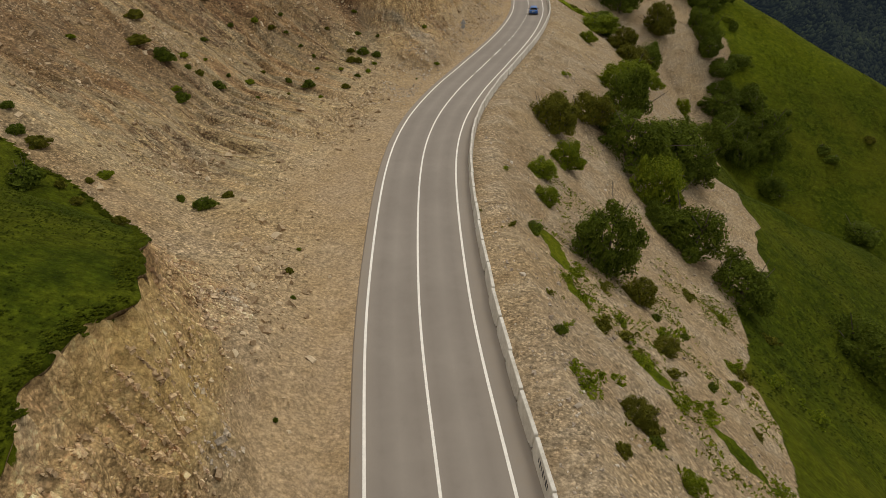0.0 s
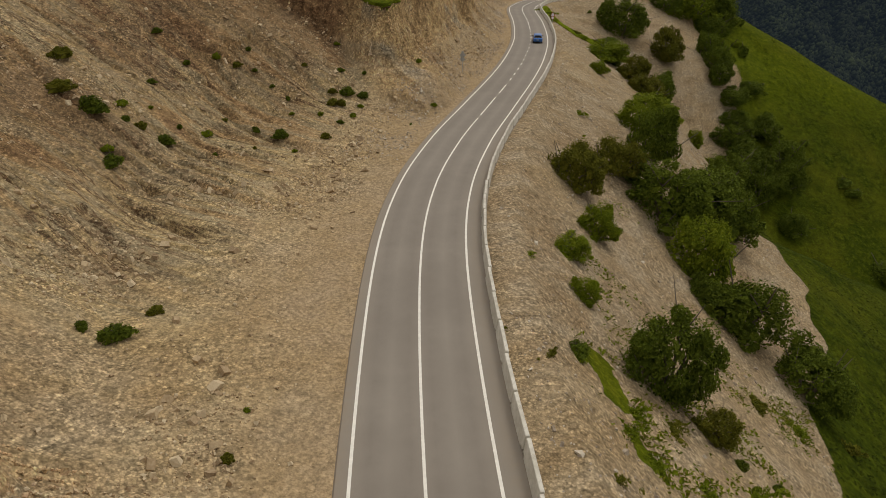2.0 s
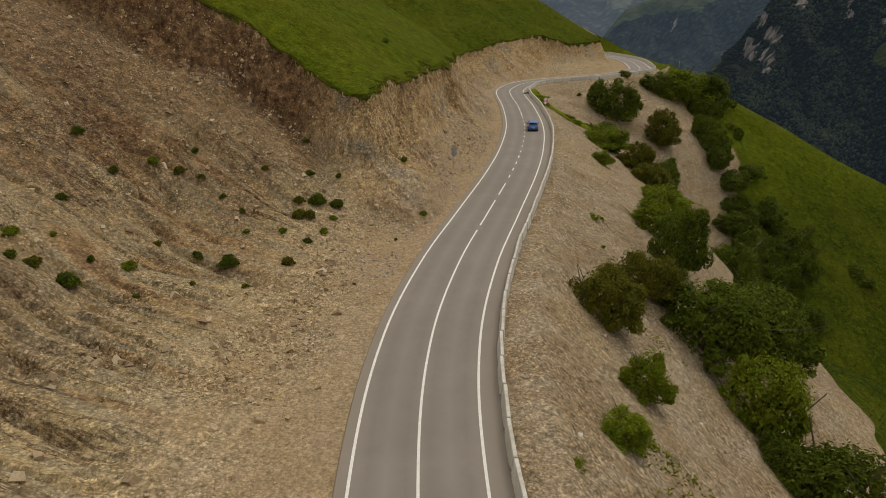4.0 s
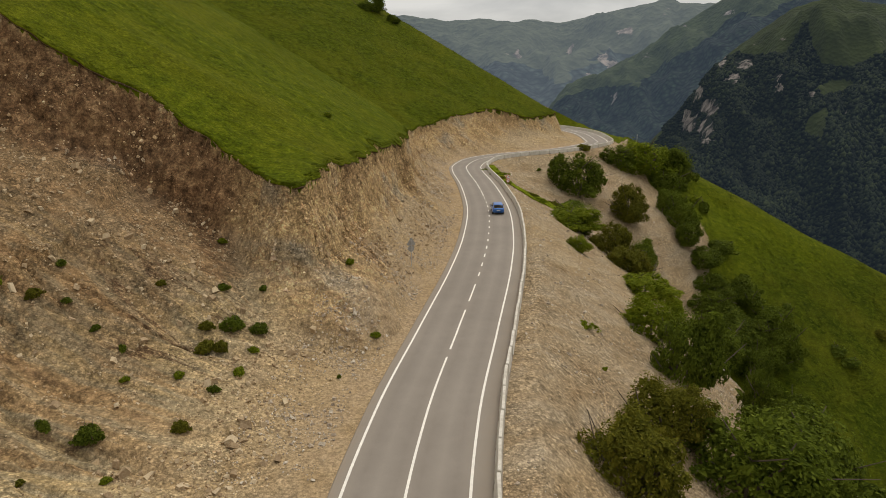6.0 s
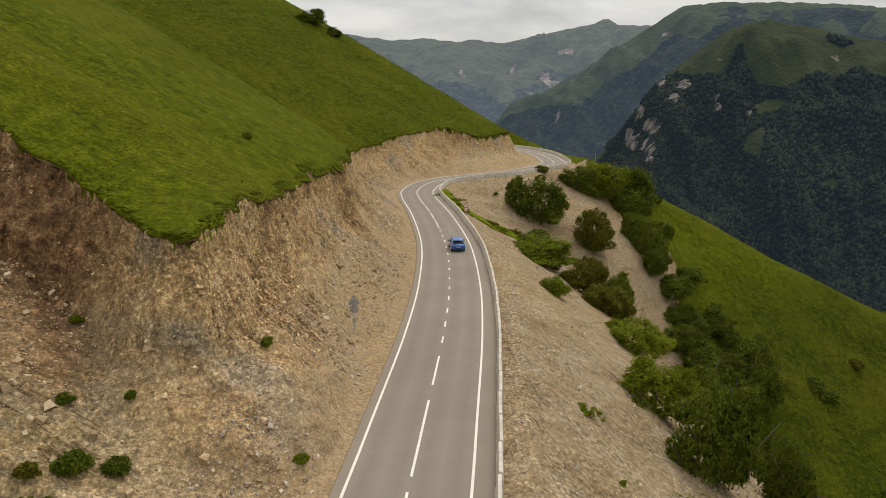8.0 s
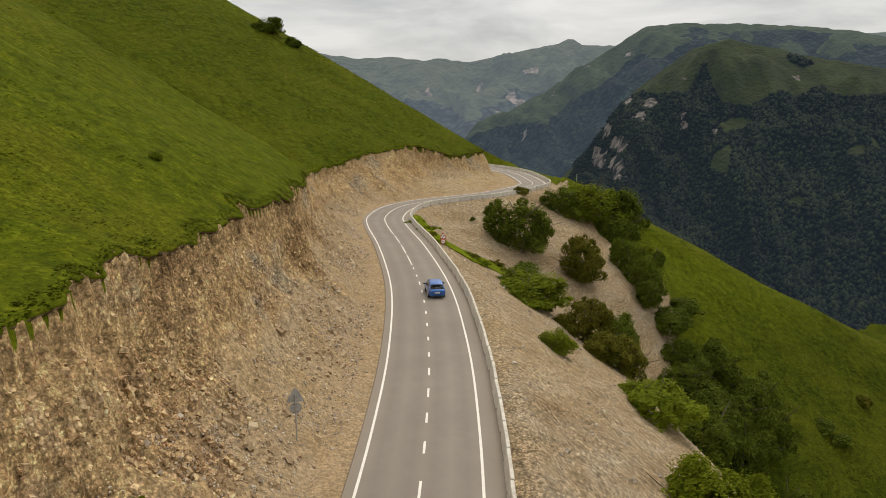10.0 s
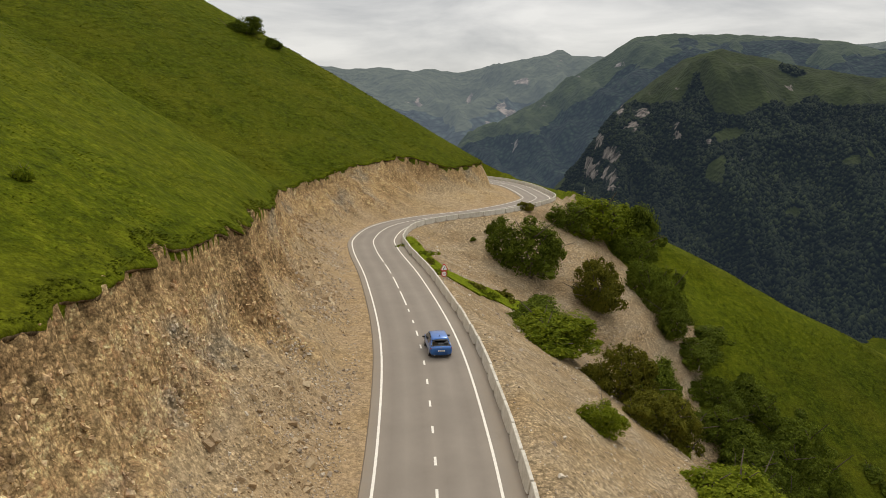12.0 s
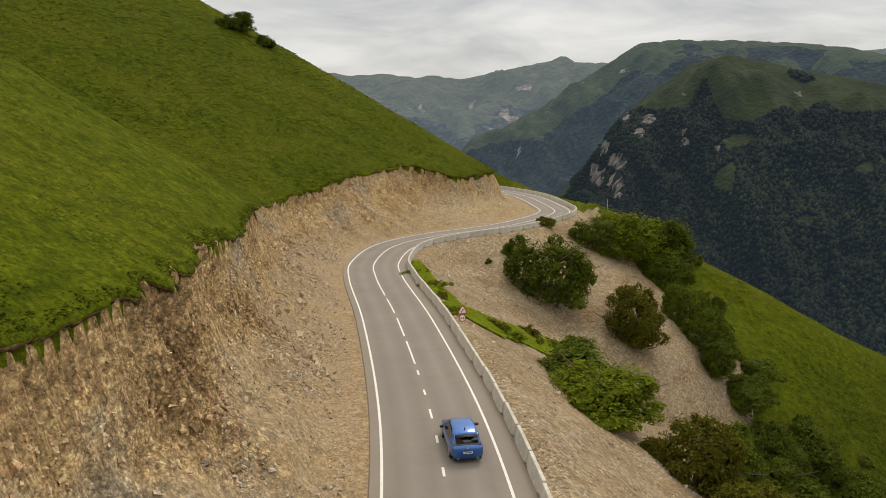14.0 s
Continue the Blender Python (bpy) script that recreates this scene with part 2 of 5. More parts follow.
def asphalt_material():
    m = Mat("worn_asphalt", 0.86, spec=0.3)
    base = m.ramp(m.noise(0.15, 5, 0.6), (0.30, (0.215, 0.184, 0.148)), (0.70, (0.270, 0.234, 0.190)))
    grit = m.ramp(m.noise(40.0, 3, 0.8), (0.30, (0.12, 0.105, 0.09)), (0.70, (0.34, 0.30, 0.26)))
    c = m.mix(0.22, base, grit)
    dust = m.attribute("dust")
    c = m.mix(m.math("MULTIPLY", dust, m.ramp(m.noise(1.7, 5, 0.7), (0.35, 0.35), (0.65, 1.0))), c, (0.255, 0.205, 0.150))
    c = m.mix(m.math("MULTIPLY", m.attribute("rut"), m.ramp(m.noise(0.8, 5, 0.7), (0.3, 0.3), (0.7, 0.7))), c, (0.175, 0.145, 0.118))
    stain = m.ramp(m.noise(0.35, 7, 0.75), (0.60, 0.0), (0.74, 0.22))
    c = m.mix(stain, c, (0.150, 0.122, 0.098))
    m.colour(c).bump(m.noise(30.0, 3, 0.8), 0.25, 0.01)
    return m.mat


def plain(name, c, rough=0.6, metal=0.0, vary=0.12, scale=3.0, spec=0.4, bump=0.0):
    m = Mat(name, rough, metal, spec)
    lo, hi = tuple(v * (1 - vary) for v in c), tuple(min(1.0, v * (1 + vary)) for v in c)
    m.colour(m.ramp(m.noise(scale, 5, 0.65), (0.3, lo), (0.7, hi)))
    if bump:
        m.bump(m.noise(scale * 6, 4), bump, 0.02)
    return m.mat


def concrete_material():
    m = Mat("weathered_concrete", 0.9, spec=0.2)
    c = m.ramp(m.noise(1.5, 6, 0.7), (0.28, (0.42, 0.375, 0.30)), (0.52, (0.60, 0.555, 0.47)), (0.75, (0.70, 0.66, 0.58)))
    c = m.mix(0.18, c, m.ramp(m.own(), (0.0, (0.30, 0.26, 0.20)), (1.0, (0.66, 0.63, 0.57))))
    c = m.mix(m.ramp(m.noise(3.0, 6, 0.75, m.scaled(1.0, 1.0, 0.25)), (0.55, 0.0), (0.75, 0.5)), c, (0.23, 0.185, 0.135))
    m.colour(c).bump(m.noise(14.0, 5, 0.7), 0.3, 0.02)
    return m.mat


def leaf_material(name, dark, mid, light):
    m = Mat(name, 0.8, spec=0.06)
    c = m.ramp(m.island(), (0.0, dark), (0.45, mid), (1.0, light))
    c = m.mix(0.35, c, m.ramp(m.noise(0.8, 3), (0.3, dark), (0.7, light)))
    own = m.ramp(m.own(), (0.0, 0.82), (1.0, 1.0))
    c = m.mix(1.0, c, own, "MULTIPLY")
    m.colour(c)
    # thin leaves let part of the light through
    thin = m.t.nodes.new("ShaderNodeBsdfTranslucent")
    m.t.links.new(c, thin.inputs["Color"])
    both = m.t.nodes.new("ShaderNodeMixShader")
    both.inputs[0].default_value = 0.38
    m.t.links.new(m.bsdf.outputs[0], both.inputs[1])
    m.t.links.new(thin.outputs[0], both.inputs[2])
    m.t.links.new(both.outputs[0], m.t.nodes["Material Output"].inputs["Surface"])
    return m.mat


M_GROUND = ground_material()
M_ASPHALT = asphalt_material()
M_CONCRETE = concrete_material()
M_PAINT = plain("road_paint", (0.74, 0.70, 0.62), 0.7, vary=0.10, scale=2.2)
M_LEAF = [
    leaf_material("dark_green_leaves", (0.036, 0.054, 0.006), (0.094, 0.124, 0.012), (0.195, 0.235, 0.025)),
    leaf_material("fresh_green_leaves", (0.075, 0.105, 0.006), (0.165, 0.208, 0.012), (0.290, 0.325, 0.022)),
    leaf_material("olive_leaves", (0.055, 0.062, 0.007), (0.130, 0.132, 0.014), (0.240, 0.215, 0.026)),
]
M_BARK = plain("grey_brown_bark", (0.11, 0.085, 0.06), 0.9, vary=0.3, scale=6.0)


# ---- the lie of the land ----
def knots(text):
    return np.array([[float(v) for v in row.split()] for row in text.strip().split("\n")])


# middle of the road, metres
CENTRE = knots("""
    13 -48
    6.5 -20
    2 3
    -0.1 21.6
    -1.6 38.9
    -2.1 60.8
    -1 76
    1.9 90.4
    6.1 105.3
    11.2 123.2
    15.2 139.7
    18.75 159.2
    21.1 182.4
    22.2 201.6
    23.9 212.5
    29.2 225
    38.4 233.6
    54.4 242.4
    70.5 258.2
    76 272.8
    80 302
    74 330
    58 352
""")


def smooth_line(p, step):
    """A Catmull-Rom curve through the points, resampled at even steps."""
    q = np.vstack([2 * p[0] - p[1], p, 2 * p[-1] - p[-2]])
    u = np.linspace(0, 1, 40, endpoint=False)[:, None]
    bits = []
    for a, b, c, d in zip(q[:-3], q[1:-2], q[2:-1], q[3:]):
        bits.append(0.5 * (2 * b + (c - a) * u + (2 * a - 5 * b + 4 * c - d) * u ** 2 + (3 * b - a - 3 * c + d) * u ** 3))
    line = np.vstack(bits + [p[-1:]])
    s = np.concatenate([[0], np.cumsum(np.linalg.norm(np.diff(line, axis=0), axis=1))])
    even = np.arange(0, s[-1], step)
    return np.stack([np.interp(even, s, line[:, k]) for k in range(line.shape[1])], 1)


ROAD = smooth_line(CENTRE, 0.5)
ROAD_DIR = np.gradient(ROAD, axis=0)
ROAD_DIR /= np.linalg.norm(ROAD_DIR, axis=1)[:, None]
ROAD_SIDE = np.stack([ROAD_DIR[:, 1], -ROAD_DIR[:, 0]], 1)  # to the right


def nearest(x, y, line):
    """Index of the line's point nearest to each place."""
    p = line[:, :2].astype(np.float32)
    far = np.stack([x, y], 1).astype(np.float32) @ (-2 * p.T)
    far += (p * p).sum(1)[None]
    return far.argmin(1)


def road_frame(x, y):
    """Signed distance from the road's middle (right is positive) and the index of the nearest road point."""
    x, y = np.ravel(x), np.ravel(y)
    d, near = np.empty(len(x)), np.empty(len(x), int)
    for i in range(0, len(x), 20000):
        k = nearest(x[i:i + 20000], y[i:i + 20000], ROAD[::2]) * 2
        near[i:i + 20000] = k
        ex, ey = x[i:i + 20000] - ROAD[k, 0], y[i:i + 20000] - ROAD[k, 1]
        along = ex * ROAD_DIR[k, 0] + ey * ROAD_DIR[k, 1]
        side = ex * ROAD_SIDE[k, 0] + ey * ROAD_SIDE[k, 1]
        far = np.sign(side) * np.hypot(ex, ey)
        d[i:i + 20000] = np.where(np.abs(along) < 0.8, side, far)
    return d, near


LATTICE = np.random.RandomState(7).rand(256, 256)


def value_noise(x, y):
    xi, yi = np.floor(x).astype(int), np.floor(y).astype(int)
    fx, fy = x - xi, y - yi
    fx, fy = fx * fx * (3 - 2 * fx), fy * fy * (3 - 2 * fy)
    g = lambda a, b: LATTICE[a & 255, b & 255]
    top = g(xi, yi) * (1 - fx) + g(xi + 1, yi) * fx
    low = g(xi, yi + 1) * (1 - fx) + g(xi + 1, yi + 1) * fx
    return top * (1 - fy) + low * fy - 0.5


def fbm(x, y, size, octaves=4, gain=0.5):
    """Fractal noise of about -0.5 to 0.5; size: metres of the largest lumps."""
    total, amp, norm = 0.0, 1.0, 0.0
    for k in range(octaves):
        total = total + amp * value_noise(x / size + 17.3 * k, y / size - 9.1 * k)
        norm += amp
        amp, size = amp * gain, size / 2.03
    return total / norm * 1.5


def facets(x, y, size, seed=0):
    """Broken ground: flat, tilted facets, one to each cell of a jittered lattice, about -0.5 to 0.5."""
    u, v = x / size, y / size
    i, j = np.floor(u).astype(int), np.floor(v).astype(int)
    best, out = np.full(np.shape(x), 9.0), np.zeros(np.shape(x))
    for a in (-1, 0, 1):
        for b in (-1, 0, 1):
            p, q = (i + a + seed) & 255, (j + b - seed) & 255
            du, dv = u - i - a - LATTICE[p, q], v - j - b - LATTICE[q, p]
            near = du * du + dv * dv
            lift = LATTICE[(p + 91) & 255, q] - 0.5 + 0.9 * du * (LATTICE[p, (q + 57) & 255] - 0.5) + 0.9 * dv * (LATTICE[(q + 31) & 255, p] - 0.5)
            out = np.where(near < best, lift, out)
            best = np.minimum(near, best)
    return out


def noise3(x, y, z, size, octaves=3, seed=0):
    """Fractal noise in space, about -0.5 to 0.5; size: metres of the largest lumps."""
    total, amp, norm = 0.0, 1.0, 0.0
    for n in range(octaves):
        p = [c / size + 13.7 * n + seed for c in (x, y, z)]
        i, j, k = (np.floor(c).astype(int) for c in p)
        u, v, w = (c - np.floor(c) for c in p)
        u, v, w = (c * c * (3 - 2 * c) for c in (u, v, w))
        g = lambda a, b, c: LATTICE[(a + 37 * c) & 255, (b + 91 * c) & 255]
        low = (g(i, j, k) * (1 - u) + g(i + 1, j, k) * u) * (1 - v) + (g(i, j + 1, k) * (1 - u) + g(i + 1, j + 1, k) * u) * v
        top = (g(i, j, k + 1) * (1 - u) + g(i + 1, j, k + 1) * u) * (1 - v) + (g(i, j + 1, k + 1) * (1 - u) + g(i + 1, j + 1, k + 1) * u) * v
        total = total + amp * (low * (1 - w) + top * w - 0.5)
        norm, amp, size = norm + amp, amp * 0.55, size / 2.1
    return total / norm * 1.5


def smooth_step(a, b, v):
    u = np.clip((v - a) / (b - a), 0, 1)
    return u * u * (3 - 2 * u)


def soft_max(a, b, k):
    h = np.clip(0.5 + 0.5 * (a - b) / k, 0, 1)
    return b * (1 - h) + a * h + k * h * (1 - h)


# foot of the hill, by the road's y: bench edge, first slope, its width, slope beyond
FOOT = knots("""
    -60 5.0 0.50 4 0.60
    20 5.0 0.50 4 0.60
    34 5.5 0.30 6 0.45
    48 7.0 0.20 10 0.50
    65 8.0 0.16 14 0.60
    85 9.0 0.16 14 0.60
    98 7.0 0.34 8 0.60
    108 6.0 0.50 5 0.45
    118 6.0 0.65 5 0.30
    126 6.2 0.65 5 0.30
    140 6.4 0.60 4 0.30
    160 6.5 0.60 4 0.30
    187 6.0 0.60 4 0.30
    215 6.0 0.40 3 0.30
    240 6.0 0.35 3 0.30
    262 5.5 0.40 2 0.30
    360 5.5 0.40 2 0.30
""")
# bank on the valley side, by the road's y: where it begins to fall, its slope
BANK = knots("""
    -60 7.6 0.72
    40 7.6 0.72
    80 7.4 0.68
    105 6.6 0.62
    150 6.6 0.62
    180 6.0 0.60
    205 6.0 0.52
    230 5.6 0.48
    260 5.6 0.55
    360 5.6 0.60
""")
# where the bare bank gives way to turf, by the road's y: distance from the road's middle
DEEP = knots("""
    -60 22
    20 26
    34 28.5
    41 30
    61 34.5
    80 40
    99 45
    115 43
    135 38
    152 40
    170 52
    360 60
""")
# brink of the turf above the hollow and the cut: x, y, slope of the face below, how far it stays so steep, slope beyond
BRINK = smooth_line(knots("""
    -120 168 1.6 5.0 0.55
    -80 143 1.6 5.0 0.55
    -48 124 1.6 5.0 0.55
    -34 118 1.6 5.0 0.52
    -27.4 116.6 1.6 4.2 0.50
    -21.7 117.4 1.6 3.6 0.50
    -17.3 116.2 1.6 3.6 0.50
    -14.5 115.4 1.6 3.6 0.50
    -11.5 111.8 1.6 3.6 0.55
    -9.5 109.6 1.8 3.4 0.60
    -7.2 107.8 2.2 2.6 0.80
    -5.8 111.5 2.5 2.2 1.00
    -4.9 116 2.6 2.0 1.10
    -4.0 121.4 2.6 2.0 1.10
    -2.8 127 2.6 2.0 1.10
    -1.4 132.5 2.6 2.0 1.10
    0.8 140.8 2.6 2.0 1.10
    2.4 147 2.6 2.0 1.10
    4.0 153.2 2.6 2.0 1.10
    4.9 161 2.6 2.0 1.10
    6.2 170 2.6 2.0 1.10
    7.4 180 2.6 2.0 1.10
    8.3 187 2.4 2.0 1.10
    7.6 195 1.8 2.0 1.00
    7.8 208 1.5 2.0 0.90
    10.2 220 1.4 2.0 0.85
    15.1 228.3 1.4 2.0 0.85
    21.7 237 1.4 2.0 0.85
    29.4 246.8 1.4 2.0 0.85
    39 257 1.4 2.0 0.90
    49.5 261 1.6 2.0 1.00
    58 269 1.8 3.0 1.20
    63 276.5 2.0 5.0 1.30
    66 292 2.0 5.0 1.30
    62 312 2.0 5.0 1.30
    48 335 2.0 5.0 1.30
"""), 0.5)
# brink of the turf on the near spur
SPUR_BRINK = smooth_line(knots("""
    2 -60 2.2 4 0.8
    -8 -20 2.2 4 0.8
    -11 0 2.2 4 0.8
    -11.6 13 2.2 4 0.8
    -11.8 18 2.2 4 0.8
    -12.0 23 2.2 4 0.8
    -13.5 27 1.8 3 0.7
    -16.2 32.5 1.5 2 0.6
    -19 38.2 1.0 1.5 0.5
    -21.5 41.2 0.8 1.5 0.4
    -26 44.5 0.8 1.5 0.4
    -35 49 0.8 1.5 0.4
    -60 62 1.0 2 0.4
"""), 0.5)


def spur_slope(x, y):
    return 10.5 - 0.35 * (x + 12) - 0.02 * np.clip(y - 18, 0, 22) ** 2 - 0.3 * np.maximum(0, y - 40) + 0.5 * fbm(x, y, 12, 3) + 0.25 * fbm(x, y, 3.0, 3)


def hillside(x, y):
    """The grown slope above the road, as it was before the cut."""
    crest = 190 + 0.10 * (8 - x)
    near = 15 - 0.61 * (x + 5) + 0.09 * (y - 140) - 0.03 * np.maximum(0, x - 2) ** 2 - 0.62 * np.maximum(0, y - crest)
    near = near - 0.9 * smooth_step(142, 124, y)
    near = near - 0.22 * np.maximum(0, 128 - y) * smooth_step(-5, -14, x)
    far = 19 - 0.38 * (x - 2.5) + 0.40 * (y - 243)
    hollow = 7.5 - 0.50 * (x - 10) - 1.2 * np.maximum(0, 200 - y)
    along = ((x - 63) * -56 + (y - 276.5) * 50) / 75.07
    across = ((x - 63) * 50 + (y - 276.5) * 56) / 75.07
    far = soft_max(far, hollow, 1.5)
    far = -soft_max(-far, -(9.2 + 0.452 * along - 0.55 * across), 1.5)
    hill = soft_max(near, far, 0.8)
    return hill + 1.3 * fbm(x, y, 34, 3) + 0.30 * fbm(x, y, 3.0, 3)


def scallops(x, y):
    """How the brink of the turf is bitten away."""
    return 1.9 * np.abs(fbm(x, y, 4.0, 2)) - 0.30 + 0.8 * fbm(x, y, 8, 2)


def beyond(line, slope_of, x, y):
    """Distance out from a brink (negative on the turf), and the height, slope and depth of the face at the nearest brink point."""
    out, base = np.empty(len(x)), np.empty(len(x), int)
    step = np.gradient(line[:, :2], axis=0)
    for i in range(0, len(x), 20000):
        k = nearest(x[i:i + 20000], y[i:i + 20000], line[::2]) * 2
        ex, ey = x[i:i + 20000] - line[k, 0], y[i:i + 20000] - line[k, 1]
        out[i:i + 20000] = np.where(ex * step[k, 1] - ey * step[k, 0] > 0, 1, -1) * np.hypot(ex, ey)
        base[i:i + 20000] = k
    return out, slope_of(line[:, 0], line[:, 1])[base], line[base, 2], line[base, 3], line[base, 4]


def land(x, y):
    """Height, and the shares of turf, cut rock, pale scree and wheel-worn earth."""
    shape = np.shape(x)
    x, y = np.ravel(np.asarray(x, float)), np.ravel(np.asarray(y, float))
    d, k = road_frame(x, y)
    ry = ROAD[k, 1] + ((x - ROAD[k, 0]) * ROAD_DIR[k, 0] + (y - ROAD[k, 1]) * ROAD_DIR[k, 1]) * ROAD_DIR[k, 1]
    # hill side: talus that climbs from the bench, steep faces that drop from the turf's brink
    left = -d
    bench, foot, width, later = (np.interp(ry, FOOT[:, 0], FOOT[:, c]) for c in (1, 2, 3, 4))
    u = np.maximum(0, left - bench + 1.2 * fbm(x, y, 12, 3) * smooth_step(6, 10, left))
    talus = foot * np.minimum(u, width) + later * np.maximum(0, u - width)
    nib = scallops(x, y)
    e1, rim1, s1, l1, t1 = beyond(BRINK, hillside, x, y)
    e2, rim2, s2, l2, t2 = beyond(SPUR_BRINK, spur_slope, x, y)
    e1, e2 = e1 + nib, e2 + nib
    dip = 2.6 * np.minimum(np.maximum(e1, 0), 0.32)
    wall1 = rim1 - dip - s1 * np.clip(e1, 0, l1) - t1 * np.maximum(0, e1 - l1)
    wall2 = rim2 - 2.0 * np.minimum(np.maximum(e2, 0), 0.32) - s2 * np.clip(e2, 0, l2) - t2 * np.maximum(0, e2 - l2)
    face = np.maximum(wall1, wall2)
    lift = smooth_step(1.0, 4.0, face - talus) * smooth_step(0.2, 1.6, np.minimum(e1, e2))
    furrow = np.abs(fbm(x * 0.8 + 0.9 * y, (y - x) * 0.16, 6, 3))
    crag = lift * (1.1 * fbm(x, y, 5.0, 3) - 0.40 * furrow + 0.10)
    crag = crag + lift * 0.22 * facets(x + 0.3 * fbm(x, y, 1.5, 2), y, 2.6)
    rubbly = smooth_step(6, 8, left) * (0.02 + 0.07 * smooth_step(0.05, 0.25, fbm(x, y, 9, 4)))
    crag_foot = rubbly * facets(x, y, 0.6, 80)
    bare = soft_max(face + crag, talus, 0.8) + crag_foot + 0.08 * fbm(x, y, 2.2, 2) * smooth_step(4.5, 7, left)
    runs = smooth_step(10, 18, left) * smooth_step(112, 100, y) * smooth_step(42, 60, y)
    bare = bare + runs * (1.5 * fbm(x * 0.22 - y * 0.08, y + 0.40 * x, 7, 3) - 1.6 * np.abs(fbm(x * 0.20 - y * 0.07 + 40, y + 0.40 * x, 4, 2)) + 0.3
                         - 0.50 * smooth_step(0.04, 0.0, np.abs(fbm(x * 0.22 - y * 0.08 + 9, y + 0.38 * x, 6.5, 3))))
    z_left = np.where(e2 < 0, np.maximum(spur_slope(x, y), (talus - 0.2) * (x < -17)), bare)
    z_left = np.where(e1 < 0, hillside(x, y), z_left)
    turf_left = smooth_step(0.05, -0.30, np.minimum(e1, e2))
    rim = np.minimum(np.abs(e1), np.abs(e2)) + 0.5 * np.abs(fbm(x, y, 1.2, 2))
    humus = np.where(d < 0, 0.45 * smooth_step(0.30, 0.10, rim) * smooth_step(0.4, 0.0, turf_left), 0)
    # valley side
    start, fall = (np.interp(ry, BANK[:, 0], BANK[:, c]) for c in (1, 2))
    bank = -fall * np.maximum(0, d - start) - 0.03 * np.maximum(0, d - 5)
    bank = bank - 0.40 * np.maximum(0, d - 25) * smooth_step(90, 118, y - 0.55 * (x - 20)) * smooth_step(192, 160, y - 0.55 * (x - 20))
    flank = -19.5 - 0.30 * (x - 102.7) + 0.62 * (y - 230)
    back = -9.0 - 0.548 * (x - 103) + 0.04 * (y - 243) + 0.05 * np.maximum(0, x - 132)
    spur = -soft_max(-flank, -back, 4.0)
    z_right = np.where(d < 9, bank, np.maximum(soft_max(bank, spur, 4.0) - 1.0, bank))
    z_right = np.maximum(z_right, -160)
    z_right = z_right + smooth_step(6, 14, d) * (0.9 * fbm(x, y, 9, 2) + 0.22 * fbm(x, y, 5, 2) * smooth_step(70, 50, x))
    on_spur = smooth_step(-4, 2, spur - bank + 3 * fbm(x, y, 14, 4)) * smooth_step(77, 82, x + 5 * fbm(x, y, 9, 3))
    deep = smooth_step(-1.5, 1.5, d - np.interp(ry, DEEP[:, 0], DEEP[:, 1]) + 5 * fbm(x * 0.5 + y * 0.3, y - 0.5 * x, 11, 4))
    weedy = np.zeros_like(x)
    for ax, ay, bx, by, half in ((28.8, 212, 28.8, 196, 1.0), (28.8, 196, 29.8, 187, 1.5), (29.8, 187, 43, 195, 2.4), (34, 191, 43, 196, 3.2),
                                 (9.7, 54, 9.9, 47, 0.4), (9.9, 47, 13.3, 41.2, 0.8), (13.3, 41.2, 17.4, 37.2, 0.9), (17.4, 37.2, 24, 31, 1.0), (26.7, 67, 35.2, 61.8, 0.7), (35.2, 61.8, 40, 55.6, 0.9)):
        t = np.clip(((x - ax) * (bx - ax) + (y - ay) * (by - ay)) / ((bx - ax) ** 2 + (by - ay) ** 2), 0, 1)
        off = np.hypot(x - ax - t * (bx - ax), y - ay - t * (by - ay))
        grown = smooth_step(half + 0.5, half - 0.3, off + np.where(y < 70, 4.0, 1.2) * fbm(x, y, 2.5, 3))
        weedy = np.maximum(weedy, grown * np.where(y < 70, smooth_step(-0.02, 0.10, fbm(x, y, 3.2, 3)), 1))
    turf_right = np.clip(np.maximum(np.maximum(on_spur, deep), weedy), 0, 1)
    # the bed under the carriageway
    z = np.where(d < 0, z_left, z_right)
    bed = smooth_step(6.2, 4.4, np.abs(d))
    z = z * (1 - bed) - 0.10 * bed
    turf = np.where(d < 0, turf_left, turf_right)
    rock = np.where(d < 0, smooth_step(0.2, 2.2, face - talus + 1.6 * fbm(x, y, 5, 3)), 0)
    umber = np.where(d < 0, smooth_step(11, 4, e1 + 3 * fbm(x, y, 7, 3)) * smooth_step(-9, -15, x) * smooth_step(-0.3, 0.2, e1), 0)
    umber = np.maximum(umber, np.where(d < 0, 0.85 * smooth_step(7.5, 3.5, np.hypot((x + 43) * 0.8, y - 67) + 4 * fbm(x, y, 5, 3)), 0))
    umber = np.maximum(umber, np.where(d < 0, 0.6 * smooth_step(1.6, 0.4, np.abs(x + 14.7 + 0.28 * (y - 107) + 1.5 * fbm(x, y, 5, 2))) * smooth_step(100, 103, y), 0))
    umber = np.maximum(umber, np.where(d < 0, 0.68 * smooth_step(32, 10, e1 + 8 * fbm(x, y, 9, 3)) * smooth_step(-12, -17, x) * smooth_step(-0.3, 0.2, e1), 0))
    stain = 0.60 * smooth_step(-24, -36, x) * smooth_step(56, 64, y) + 0.48 * smooth_step(13, 24, left)
    umber = np.maximum(umber, np.where((d < 0) & (e1 > 0) & (e2 > 0), np.clip(stain * (0.75 + 1.6 * fbm(x * 0.3 - y * 0.1, y + 0.36 * x, 7, 3)), 0, 0.8), 0))
    rills = np.where(d < 0, runs * smooth_step(0.4, 1.2, e1), 0)
